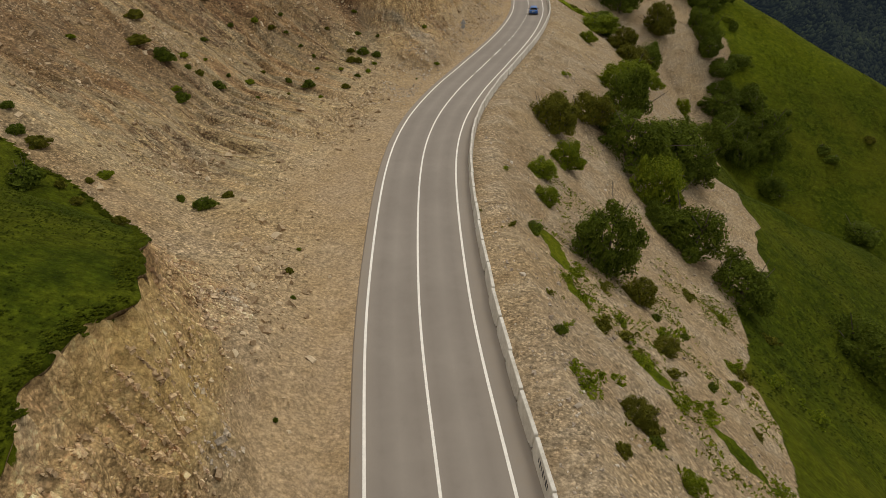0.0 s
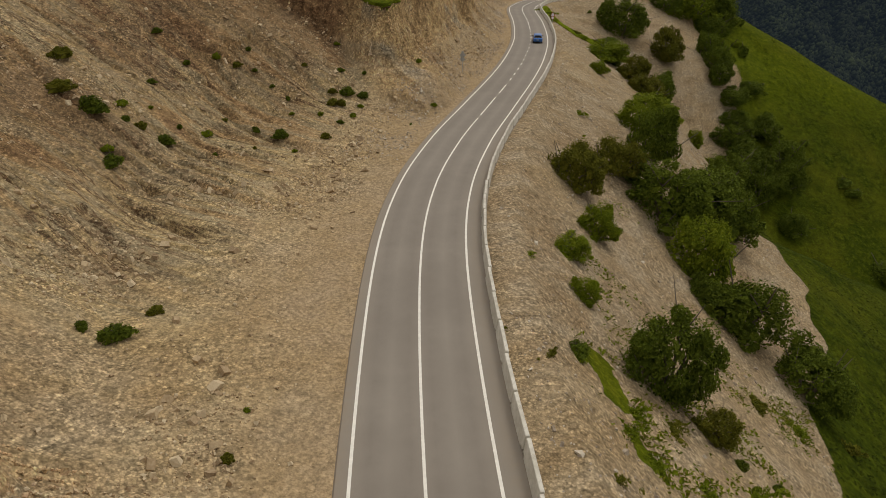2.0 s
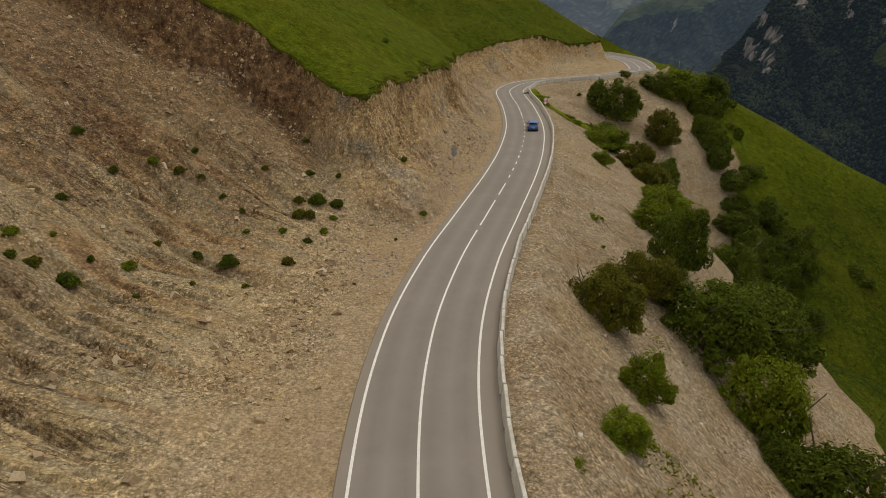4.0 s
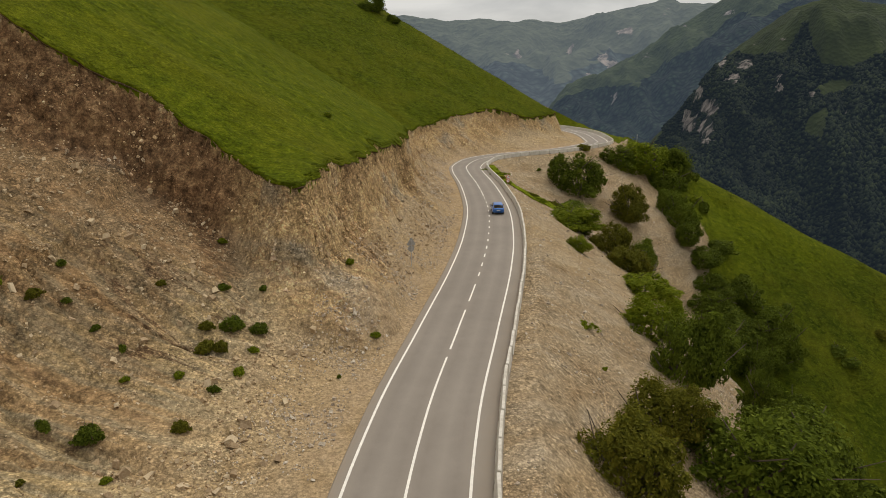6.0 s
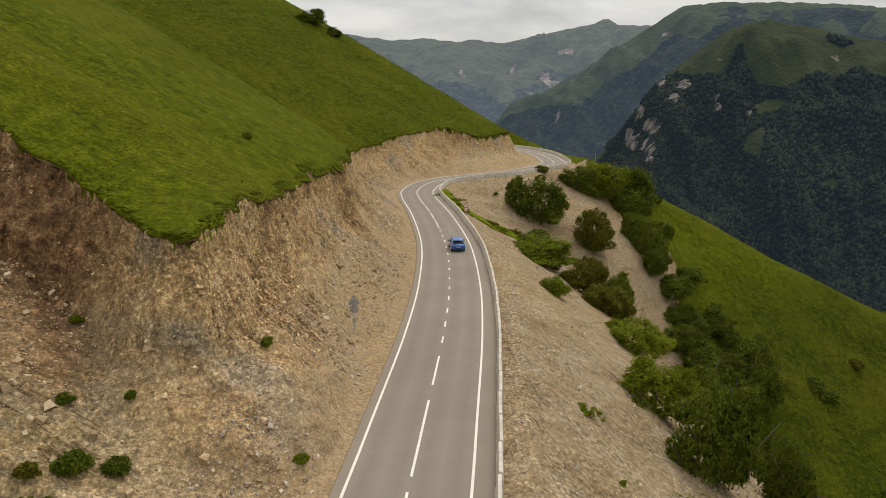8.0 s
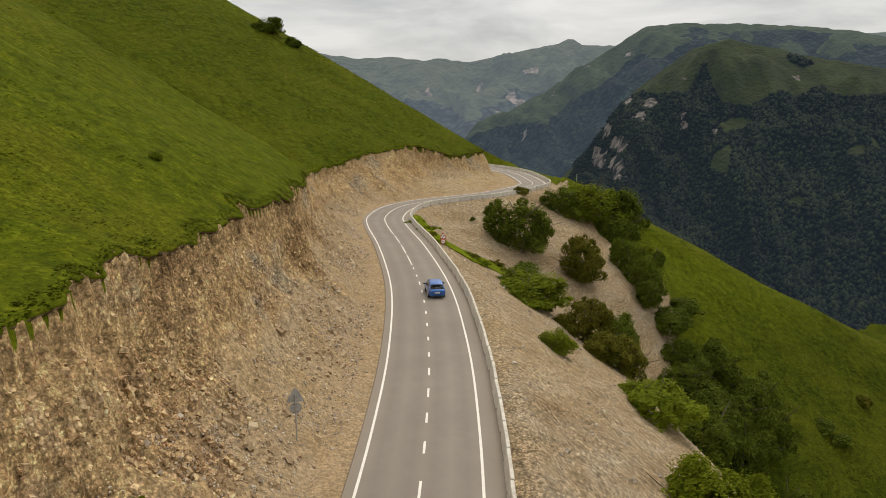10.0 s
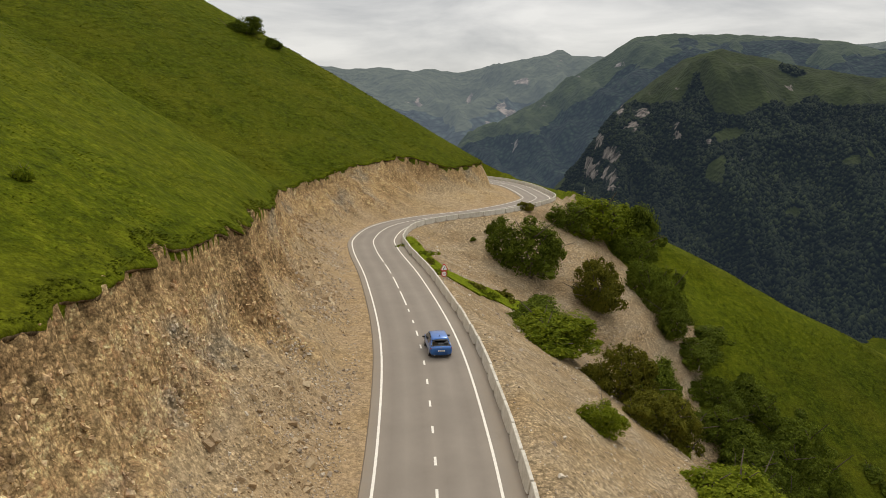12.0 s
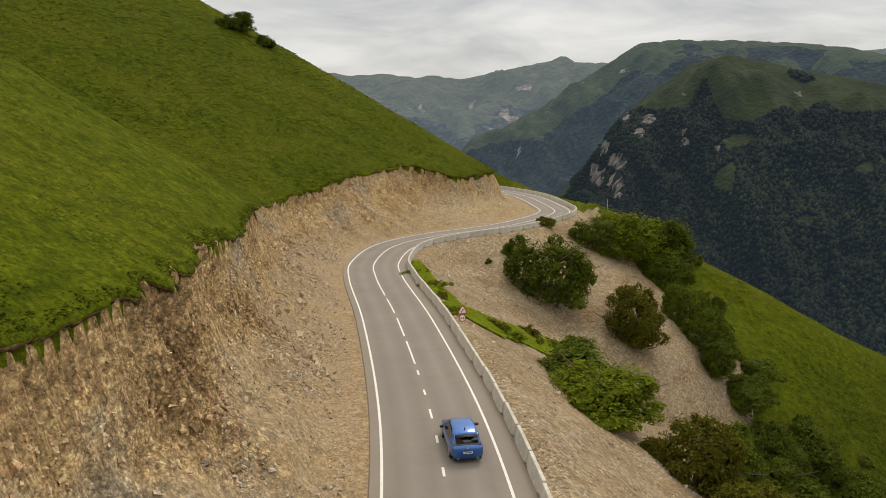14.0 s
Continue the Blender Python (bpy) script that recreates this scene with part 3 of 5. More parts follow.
    # darker turf past the fold, painting in the shade of the far slope
    behind = 0.55 * smooth_step(1, 6, y - 196 - 0.10 * (8 - x) + 3 * fbm(x, y, 8, 3)) * smooth_step(330, 270, y + 40 * fbm(x, y, 40, 3))
    low = np.maximum(smooth_step(210, 160, y + 20 * fbm(x, y, 20, 3)) * smooth_step(-6, -12, z), smooth_step(-24, -42, z + 8 * fbm(x, y, 18, 3)))
    lush = np.where(d < 0, np.maximum(smooth_step(58, 46, y), behind), low)
    gravel = np.where(d < 0, 0.2, 1.0 - 0.3 * smooth_step(0.0, 0.3, fbm(x, y, 12, 3)))
    track = np.where(d < 0, smooth_step(13, 4, left + 4 * fbm(x, y, 9, 3)), 0)
    return (z.reshape(shape), turf.reshape(shape), rock.reshape(shape), gravel.reshape(shape), track.reshape(shape), umber.reshape(shape), rills.reshape(shape), lush.reshape(shape),
            humus.reshape(shape))


def weed_strips(x, y, d):
    """Where weeds grow in broken lines down the bare bank."""
    lines = smooth_step(0.06, 0.22, fbm(x * 0.45 + y * 0.15, y * 0.55, 7, 4)) * smooth_step(10, 17, d) * smooth_step(130, 60, y)
    for ax, ay, bx, by in ((9.7, 54, 9.9, 47), (9.9, 47, 13.3, 41.2), (13.3, 41.2, 24, 31), (26.7, 67, 35.2, 61.8), (35.2, 61.8, 40, 55.6)):
        t = np.clip(((x - ax) * (bx - ax) + (y - ay) * (by - ay)) / ((bx - ax) ** 2 + (by - ay) ** 2), 0, 1)
        lines = np.maximum(lines, 1.6 * smooth_step(2.4, 0.6, np.hypot(x - ax - t * (bx - ax), y - ay - t * (by - ay))))
    return lines * smooth_step(-0.10, 0.20, fbm(x, y, 2.4, 3))


def height(x, y):
    return land(x, y)[0]


def past_brink(x, y):
    """Distance beyond the nearer brink of the turf, negative on the turf."""
    nib = scallops(x, y)
    return np.minimum(beyond(BRINK, hillside, x, y)[0], beyond(SPUR_BRINK, spur_slope, x, y)[0]) + nib


def spread(stretches, down_to, down_growth, up_to, up_growth):
    """Grid lines: even within each stretch (start, end, step), and ever wider beyond the first and the last."""
    mid = [v for lo, hi, step in stretches for v in np.arange(lo, hi, step)]
    up, down, g = [mid[-1]], [mid[0]], stretches[-1][2]
    while up[-1] < up_to:
        g *= up_growth if up[-1] < 420 else 1.2
        up.append(up[-1] + g)
    g = stretches[0][2]
    while down[-1] > down_to:
        g *= down_growth if down[-1] > -200 else 1.2
        down.append(down[-1] - g)
    return np.array(down[:0:-1] + mid + up[1:])


# ---- ground ----
def mesh_of(name, verts, faces, material=None, smooth=False):
    me = bpy.data.meshes.new(name)
    v = np.asarray(verts, dtype=np.float32)
    if isinstance(faces, np.ndarray):
        sides = faces.shape[1]
        me.vertices.add(len(v))
        me.vertices.foreach_set("co", v.ravel())
        me.loops.add(faces.size)
        me.loops.foreach_set("vertex_index", np.ascontiguousarray(faces, dtype=np.int32).ravel())
        me.polygons.add(len(faces))
        me.polygons.foreach_set("loop_start", np.arange(0, faces.size, sides, dtype=np.int32))
        me.update(calc_edges=True)
    else:
        me.from_pydata([tuple(p) for p in verts], [], [tuple(f) for f in faces])
    me.polygons.foreach_set("use_smooth", np.full(len(me.polygons), bool(smooth)))
    if material:
        me.materials.append(material)
    return me


def grid_faces(rows, cols):
    i = np.arange((rows - 1) * cols).reshape(rows - 1, cols)[:, :-1].ravel()
    return np.stack([i, i + 1, i + cols + 1, i + cols], 1)


def float_layer(me, name, values):
    layer = me.attributes.new(name, "FLOAT", "POINT")
    layer.data.foreach_set("value", np.ascontiguousarray(values, dtype=np.float32).ravel())


GX = spread([(-42, -24, 0.33), (-24, 18, 0.24), (18, 47, 0.45)], -2600, 1.07, 2600, 1.05)
GY = spread([(14, 40, 0.36), (40, 96, 0.33), (96, 168, 0.24), (168, 240, 0.5)], -2200, 1.07, 4200, 1.04)
gx, gy = np.meshgrid(GX, GY)
gz, g_turf, g_rock, g_gravel, g_track, g_umber, g_rills, g_lush, g_humus = land(gx, gy)
# far from the road the slopes run out into the valley
away = smooth_step(150, 420, np.hypot(gx - 20, gy - 150))
gz = gz * (1 - away) + away * np.clip(gz, -190, 60 + 0 * gz)
# crags and ledges stand out of the cut rock, square to its face
slope_y, slope_x = np.gradient(gz, GY, GX)
steepness = np.sqrt(1 + slope_x ** 2 + slope_y ** 2)
crag_share = g_rock * smooth_step(0.5, 2.2, past_brink(gx.ravel(), gy.ravel()).reshape(gx.shape)) * smooth_step(0.35, 1.0, np.hypot(slope_x, slope_y))
shove = crag_share * (0.75 * noise3(gx, gy, gz, 3.0, 3) - 0.55 * np.abs(noise3(gx, gy, gz * 1.3, 1.7, 3, 40)) + 0.42 * noise3(gx, gy, gz, 0.75, 2, 80) + 0.06)
px, py, pz = gx - shove * slope_x / steepness, gy - shove * slope_y / steepness, gz + shove / steepness
ground_mesh = mesh_of("ground", np.stack([px.ravel(), py.ravel(), pz.ravel()], 1), grid_faces(len(GY), len(GX)), M_GROUND, True)
for layer_name, values in (("grass", g_turf), ("cliff", g_rock), ("gravel", g_gravel), ("track", g_track), ("umber", g_umber), ("rills", g_rills), ("lush", g_lush), ("humus", g_humus)):
    float_layer(ground_mesh, layer_name, values)
float_layer(ground_mesh, "ochre", g_rock * np.exp(-((gx + 10.4 + 2 * fbm(gx, gy, 4, 3)) / 3.0) ** 2 - ((gy - 22.5) / 5.0) ** 2))
# broken ground in the hollow keeps its sharp facets
stony = (g_rock < 0.35) & (g_rills > 0.9) & (g_turf < 0.5)
ground_mesh.polygons.foreach_set("use_smooth", ~stony[:-1, :-1].ravel())
ground = tagged(new("ground", ground_mesh), "stony brown mountainside with cut rock, scree and green turf", "ground", kind="structure")


# ---- the thick sod that overhangs each brink ----
def sod(line, slope_of, name, lush, label):
    """A rounded rim of turf over dark soil, along the bitten edge of a brink."""
    p = smooth_line(line[(line[:, 0] > -70) & (line[:, 1] > -5)][:, :2], 0.22)
    way = np.gradient(p, axis=0)
    way /= np.linalg.norm(way, axis=1)[:, None]
    side = np.stack([way[:, 1], -way[:, 0]], 1)
    reach = np.linspace(1.6, -2.6, 43)
    at = p[:, None, :] + side[:, None, :] * reach[None, :, None]
    inside = reach[None] + scallops(at[..., 0], at[..., 1]) < 0
    out = reach[inside.argmax(1)]
    out = np.convolve(np.pad(out, 2, mode="edge"), [0.15, 0.22, 0.26, 0.22, 0.15], "valid")
    thick = 0.34 + 0.5 * np.abs(fbm(p[:, 0], p[:, 1], 1.6, 3))
    over = 0.16 + 0.30 * fbm(p[:, 0] + 50, p[:, 1], 1.1, 2)
    rings = []
    for k, (o, drop) in enumerate(((-0.75, 0.05), (-0.35, -0.05), (0.0, -0.03), (0.75, 0.06), (1.0, 0.22), (0.7, 0.62), (0.1, 1.0), (-2.2, 1.15))):
        q = p + side * (out + (o if o < 0 and k < 3 else o * over))[:, None]
        rings.append(np.column_stack([q, slope_of(q[:, 0], q[:, 1]) - (drop if k < 3 else drop * thick)]))
    v = np.stack(rings, 1)
    me = mesh_of(name, v.reshape(-1, 3), grid_faces(len(p), len(rings)), M_GROUND, True)
    n = len(p)
    float_layer(me, "grass", np.tile([1, 1, 1, 1, 0.80, 0.1, 0, 0], n))
    float_layer(me, "humus", np.tile([0, 0, 0, 0, 0.6, 0.85, 1, 1], n))
    float_layer(me, "lush", np.full(len(me.vertices), lush))
    return tagged(new(name, me), label, "turf", kind="structure")


sod(BRINK, hillside, "turf_rim_hill", 0.0, "thick green sod over dark soil along the cut's edge")
sod(SPUR_BRINK, spur_slope, "turf_rim_spur", 1.0, "thick dark green sod over soil along the spur's edge")


# ---- road ----
def ribbon(name, i0, i1, offsets, z, material, step=2):
    """A strip along the road from one road point to another, across the given offsets and heights."""
    idx = np.arange(i0, i1 + 1, step)
    verts = []
    for o, h in zip(offsets, z):
        p = ROAD[idx] + ROAD_SIDE[idx] * o
        verts.append(np.column_stack([p, np.full(len(idx), h)]))
    v = np.stack(verts, 1).reshape(-1, 3)
    me = mesh_of(name, v, grid_faces(len(idx), len(offsets)), material)
    return me, idx


LAST = len(ROAD) - 1
OFF = [-4.05, -3.95, -3.6, -3.0, -2.5, -2.0, -1.6, -1.1, -0.6, 0, 0.6, 1.1, 1.6, 2.0, 2.5, 3.0, 3.6, 4.3, 4.9, 5.0]
ZED = [-0.12, 0.0, 0.01, 0.015, 0.017, 0.018, 0.02, 0.024, 0.027, 0.03, 0.027, 0.024, 0.02, 0.018, 0.017, 0.015, 0.01, 0.0, -0.01, -0.12]
road_mesh, _ = ribbon("road", 0, LAST, OFF, ZED, M_ASPHALT, 2)
float_layer(road_mesh, "dust", np.tile([1, 1, 0.55, 0.1, 0, 0, 0, 0, 0, 0.1, 0, 0, 0, 0, 0, 0.1, 0.35, 0.75, 1, 1], len(road_mesh.vertices) // len(OFF)))
float_layer(road_mesh, "rut", np.tile([0, 0, 0, 0.2, 0.9, 0.5, 0, 0.5, 0.9, 0.1, 0.9, 0.5, 0, 0.5, 0.9, 0.2, 0, 0.2, 0, 0], len(road_mesh.vertices) // len(OFF)))
road = tagged(new("road", road_mesh), "smooth grey-brown two-lane asphalt mountain road with white lines", "road", kind="structure")


def at_y(y):
    return int(np.abs(ROAD[:, 1] - y).argmin())


def marking(i0, i1, offset, width=0.15):
    h = float(np.interp(offset, OFF, ZED)) + 0.006
    me, _ = ribbon("road_line", i0, i1, [offset - width / 2, offset + width / 2], [h, h], M_PAINT, 1)
    ob = tagged(new("road_line", me), "", "", kind="structure")
    ob.parent = road
    return ob


marking(0, LAST, -3.32, 0.16)
marking(0, LAST, 3.32, 0.16)
marking(0, at_y(99.4), 0.0)
for y0, y1 in ((101.0, 110.2), (112.6, 117.8), (169.6, 175.6), (177.1, 183.2), (184.9, 190.8)):
    marking(at_y(y0), at_y(y1), 0.0)
for n in range(13):
    marking(at_y(120.7 + 3.87 * n), at_y(121.8 + 3.87 * n), 0.0)
marking(at_y(192.6), LAST, 0.0)


# ---- concrete parapet along the valley side ----
def block_mesh(length):
    """A parapet block: a low wall with a wide foot, chamfered ends and a hand-hole at each end of its base."""
    section = [(-0.26, 0.0), (-0.22, 0.14), (-0.12, 0.90), (-0.09, 0.95), (0.08, 0.95), (0.11, 0.90), (0.15, 0.0)]
    bm = bmesh.new()
    stations = [-length / 2, -length / 2 + 0.05, -length / 2 + 0.32, -length / 2 + 0.45,
                length / 2 - 0.45, length / 2 - 0.32, length / 2 - 0.05, length / 2]
    rings = []
    for k, s in enumerate(stations):
        inset = 0.03 if k in (0, 7) else 0.0
        lift = 0.16 if k in (0, 1, 2, 5, 6, 7) else 0.0
        ring = []
        for o, h in section:
            ring.append(bm.verts.new((o * (1 - inset * 3), s, max(h, lift) - (inset if h > 0.5 else 0))))
        rings.append(ring)
    for a, b in zip(rings, rings[1:]):
        for i in range(len(section)):
            j = (i + 1) % len(section)
            bm.faces.new((a[i], b[i], b[j], a[j]))
    bm.faces.new(rings[0])
    bm.faces.new(rings[-1][::-1])
    bmesh.ops.recalc_face_normals(bm, faces=bm.faces)
    me = bpy.data.meshes.new("parapet_block")
    bm.to_mesh(me)
    bm.free()
    me.materials.append(M_CONCRETE)
    return me


BLOCK = 3.40
block_me = block_mesh(BLOCK - 0.12)
PARAPET = 4.78


def place_blocks(i0, i1):
    rng = random.Random(4)
    line = ROAD + ROAD_SIDE * PARAPET
    s = np.concatenate([[0], np.cumsum(np.linalg.norm(np.diff(line, axis=0), axis=1))])
    pos = s[i0] + BLOCK / 2
    while pos < s[i1]:
        x, y = np.interp(pos, s, line[:, 0]), np.interp(pos, s, line[:, 1])
        ax, ay = np.interp(pos - 1.5, s, line[:, 0]), np.interp(pos - 1.5, s, line[:, 1])
        bx, by = np.interp(pos + 1.5, s, line[:, 0]), np.interp(pos + 1.5, s, line[:, 1])
        turn = math.degrees(math.atan2(-(bx - ax), by - ay))
        block = new("parapet_block", block_me)
        block.matrix_world = pose(x + rng.uniform(-0.03, 0.03), y, -0.03, rng.uniform(-0.3, 0.3), rng.uniform(-1.2, 1.2), turn + rng.uniform(-0.9, 0.9))
        tagged(block, "weathered pale concrete parapet block beside the road", "barrier", "parapet blocks along the valley side")
        pos += BLOCK + rng.uniform(-0.02, 0.05)


place_blocks(at_y(-20), at_y(330))


# ---- the mountains across the valley, far behind all else ----
FAR_EYE = (9.0, 119.0, 18.0)


def mountain_material(name, forest, meadow, rock, haze, haze_power, rock_share, tree_size):
    m = Mat(name, 0.95, spec=0.05)
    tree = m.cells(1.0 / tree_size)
    # crowns paler in the middle, with the shade between them painted dark
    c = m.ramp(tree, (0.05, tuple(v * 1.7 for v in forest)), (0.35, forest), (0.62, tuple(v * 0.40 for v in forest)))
    own = m.t.nodes.new("ShaderNodeRGBToBW")
    m.t.links.new(m.cells(1.0 / tree_size, "Color"), own.inputs[0])
    c = m.mix(0.45, c, m.mix(1.0, c, own.outputs[0], "OVERLAY"))
    c = m.mix(0.6, c, m.ramp(m.noise(0.10 / tree_size, 4, 0.65), (0.36, 0.18), (0.50, 0.5), (0.64, 0.80)), "OVERLAY")
    field = m.ramp(m.math("ADD", m.attribute("meadow"), m.math("MULTIPLY", m.math("SUBTRACT", m.noise(0.02, 5, 0.7), 0.5), 0.5)), (0.45, 0.0), (0.55, 1.0))
    grassy = m.ramp(m.noise(0.02, 5, 0.7), (0.3, tuple(v * 0.6 for v in meadow)), (0.7, tuple(v * 1.3 for v in meadow)))
    c = m.mix(field, c, grassy)
    crag = m.ramp(m.math("ADD", m.noise(0.22 / tree_size, 5, 0.72), m.math("MULTIPLY", m.attribute("steep"), 0.24)),
                  (rock_share, 0.0), (rock_share + 0.03, 1.0))
    stone = m.ramp(m.noise(0.7 / tree_size, 3, 0.75, m.scaled(1, 1, 0.5)), (0.36, tuple(v * 0.25 for v in rock)), (0.64, tuple(v * 1.3 for v in rock)))
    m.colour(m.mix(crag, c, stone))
    m.bump(tree, 0.5, tree_size * 0.6)
    # faint blue emission paints the haze of distance onto the slopes
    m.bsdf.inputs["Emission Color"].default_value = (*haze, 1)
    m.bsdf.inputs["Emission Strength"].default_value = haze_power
    return m.mat


def mountain(name, crest, reach, foot, floor_z, material, label, lump, seed, cols, treeline, crags=(), clearings=()):
    """A range seen across the valley. crest: bearing from north and height angle, degrees; reach and foot: metres to crest and to foot.
    treeline: bearing and height angle above which the slope is open grass; clearings: bearing, height angle, half width and half height.
    crags: bearing and height angle of rock faces, their half width and half height in degrees, and depth in metres."""
    table = knots(crest)
    az = np.linspace(table[0, 0], table[-1, 0], cols)
    el = np.interp(az, table[:, 0], table[:, 1])
    u = np.concatenate([np.linspace(0, 1, 90), 1 + np.linspace(0.03, 0.5, 8)])
    A, U = np.meshgrid(az, u)
    top = FAR_EYE[2] + reach * np.tan(np.radians(el))[None, :]
    across = np.radians(A) * reach
    warp = 1.0 + 0.10 * fbm(across * 0.7 + seed, U * 3 + seed, lump * 2.5, 2)
    r = (foot + (reach - foot) * np.minimum(U, 1.4)) * warp ** np.clip(1 - U, 0, 1)
    rise = np.clip(U, 0, 1)
    z = floor_z + (top - floor_z) * rise ** 0.92
    z = np.where(U > 1, top - (U - 1) * (reach - foot) * 0.8, z)
    ridge = 1 - 2 * np.abs(fbm(across + seed + 0.25 * r, r * 0.35 - seed, lump, 5, 0.55))
    fade = np.clip((1.0 - rise) * 5, 0.04, 1)
    z = z + fade * lump * 0.42 * (ridge - 0.6) + fade * lump * 0.12 * fbm(across, r, lump * 0.4, 4)
    z = z + 0.018 * lump * fbm(across, r, 22, 3)
    steep, cut = np.zeros_like(z), np.zeros_like(z)
    for bearing, rise_angle, wide, high, depth in knots(crags) if crags else ():
        near = np.exp(-((A - bearing) / wide) ** 2 - ((np.degrees(np.arctan2(z - FAR_EYE[2], r)) - rise_angle) / high) ** 2)
        steep = np.maximum(steep, near)
        cut = cut + near * depth * fbm(across, z, depth, 4)
    r = r + cut
    x = FAR_EYE[0] + r * np.sin(np.radians(A))
    y = FAR_EYE[1] + r * np.cos(np.radians(A))
    me = mesh_of(name, np.stack([x.ravel(), y.ravel(), z.ravel()], 1), grid_faces(len(u), cols)[:, ::-1], material, True)
    float_layer(me, "steep", steep)
    line = knots(treeline)
    angle = np.degrees(np.arctan2(z - FAR_EYE[2], r))
    over = angle - np.interp(A, line[:, 0], line[:, 1]) + 3.4 * fbm(across + seed, r + 0.5 * z, lump * 0.8, 5, 0.6)
    for bearing, rise_angle, wide, high in knots(clearings) if clearings else ():
        near = 1.4 - 2 * np.hypot((A - bearing) / wide, (angle - rise_angle) / high) + 3.0 * fbm(across, r + z, 60, 4)
        over = np.maximum(over, near)
    open_land = smooth_step(-0.25, 0.35, over)
    float_layer(me, "meadow", open_land)
    tagged(new(name, me), label, "mountain", kind="structure")
    return x, y, z, steep, open_land


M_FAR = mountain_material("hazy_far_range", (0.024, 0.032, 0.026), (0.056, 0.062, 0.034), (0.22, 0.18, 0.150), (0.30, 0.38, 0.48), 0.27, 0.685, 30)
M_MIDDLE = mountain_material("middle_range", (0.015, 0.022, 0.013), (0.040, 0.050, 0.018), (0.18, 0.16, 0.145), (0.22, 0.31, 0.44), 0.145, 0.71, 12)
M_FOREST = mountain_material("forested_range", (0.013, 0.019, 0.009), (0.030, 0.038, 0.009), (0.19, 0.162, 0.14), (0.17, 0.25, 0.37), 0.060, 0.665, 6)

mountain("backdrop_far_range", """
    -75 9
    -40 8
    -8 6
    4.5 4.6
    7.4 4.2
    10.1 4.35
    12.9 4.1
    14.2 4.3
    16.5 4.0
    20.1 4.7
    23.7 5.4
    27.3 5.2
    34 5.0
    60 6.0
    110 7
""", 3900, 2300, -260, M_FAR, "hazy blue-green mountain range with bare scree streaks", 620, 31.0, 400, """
    -75 0
    8 1.0
    14 0.2
    20 0.5
    25 2.2
    110 3
""", """
    19.9 1.4 0.5 1.0 60
    18.8 0.1 0.6 0.7 60
    13.2 1.8 0.3 0.8 60
    13.7 1.0 0.5 0.5 60
    17.4 1.9 0.5 0.5 60
    21.8 3.2 0.8 0.3 60
    20.8 0.8 0.5 0.8 60
""")
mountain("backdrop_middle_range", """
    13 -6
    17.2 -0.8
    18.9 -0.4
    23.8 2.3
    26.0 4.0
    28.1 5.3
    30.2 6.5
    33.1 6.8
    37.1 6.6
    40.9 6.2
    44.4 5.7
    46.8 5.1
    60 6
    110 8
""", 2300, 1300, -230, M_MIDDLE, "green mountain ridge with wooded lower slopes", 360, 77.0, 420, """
    13 -6
    17.2 -2.6
    20.5 -0.6
    23 -0.8
    25.0 0.8
    27.2 1.9
    29 3.6
    31.5 4.2
    34 5.4
    40 5.0
    47 4.6
    110 6
""", """
    23.4 1.5 0.6 0.4 40
    29.1 4.6 0.7 0.25 40
    21.0 -1.9 0.3 0.6 40
    31.3 5.0 0.4 0.3 40
    25.9 3.6 0.4 0.2 40
""")
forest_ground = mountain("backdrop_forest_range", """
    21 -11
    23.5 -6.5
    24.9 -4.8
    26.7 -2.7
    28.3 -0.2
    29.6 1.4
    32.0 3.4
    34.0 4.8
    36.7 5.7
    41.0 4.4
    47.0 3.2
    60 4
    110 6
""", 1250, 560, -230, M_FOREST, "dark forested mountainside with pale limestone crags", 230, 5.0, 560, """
    21 8
    28.6 3
    29.8 1.4
    31.4 0.5
    34 0.8
    35.1 3.0
    36.4 1.4
    38.8 1.2
    41 2.6
    44 2.4
    47 1.8
    60 3
    110 5
""", """
    29.5 1.1 0.45 0.9 30
    31.1 0.9 1.0 0.75 30
    30.6 -0.3 0.6 0.7 25
    34.0 -0.6 0.65 1.0 30
    28.0 -1.4 0.5 0.8 25
    29.0 -2.5 1.0 0.9 30
    27.5 -3.7 0.9 1.2 30
    29.0 -4.4 0.9 1.5 30
    41.6 2.7 0.5 0.3 20
    38.0 3.2 0.3 0.2 20
    36.4 -1.4 0.3 0.3 20
    38.9 -2.7 0.2 0.5 20
""", """
    37.2 -3.7 0.9 1.3
    37.6 -0.9 1.5 0.8
    24.9 -5.2 0.6 1.6
    46.5 -2.6 1.2 0.7
    43.0 -6.5 0.7 0.5
""")


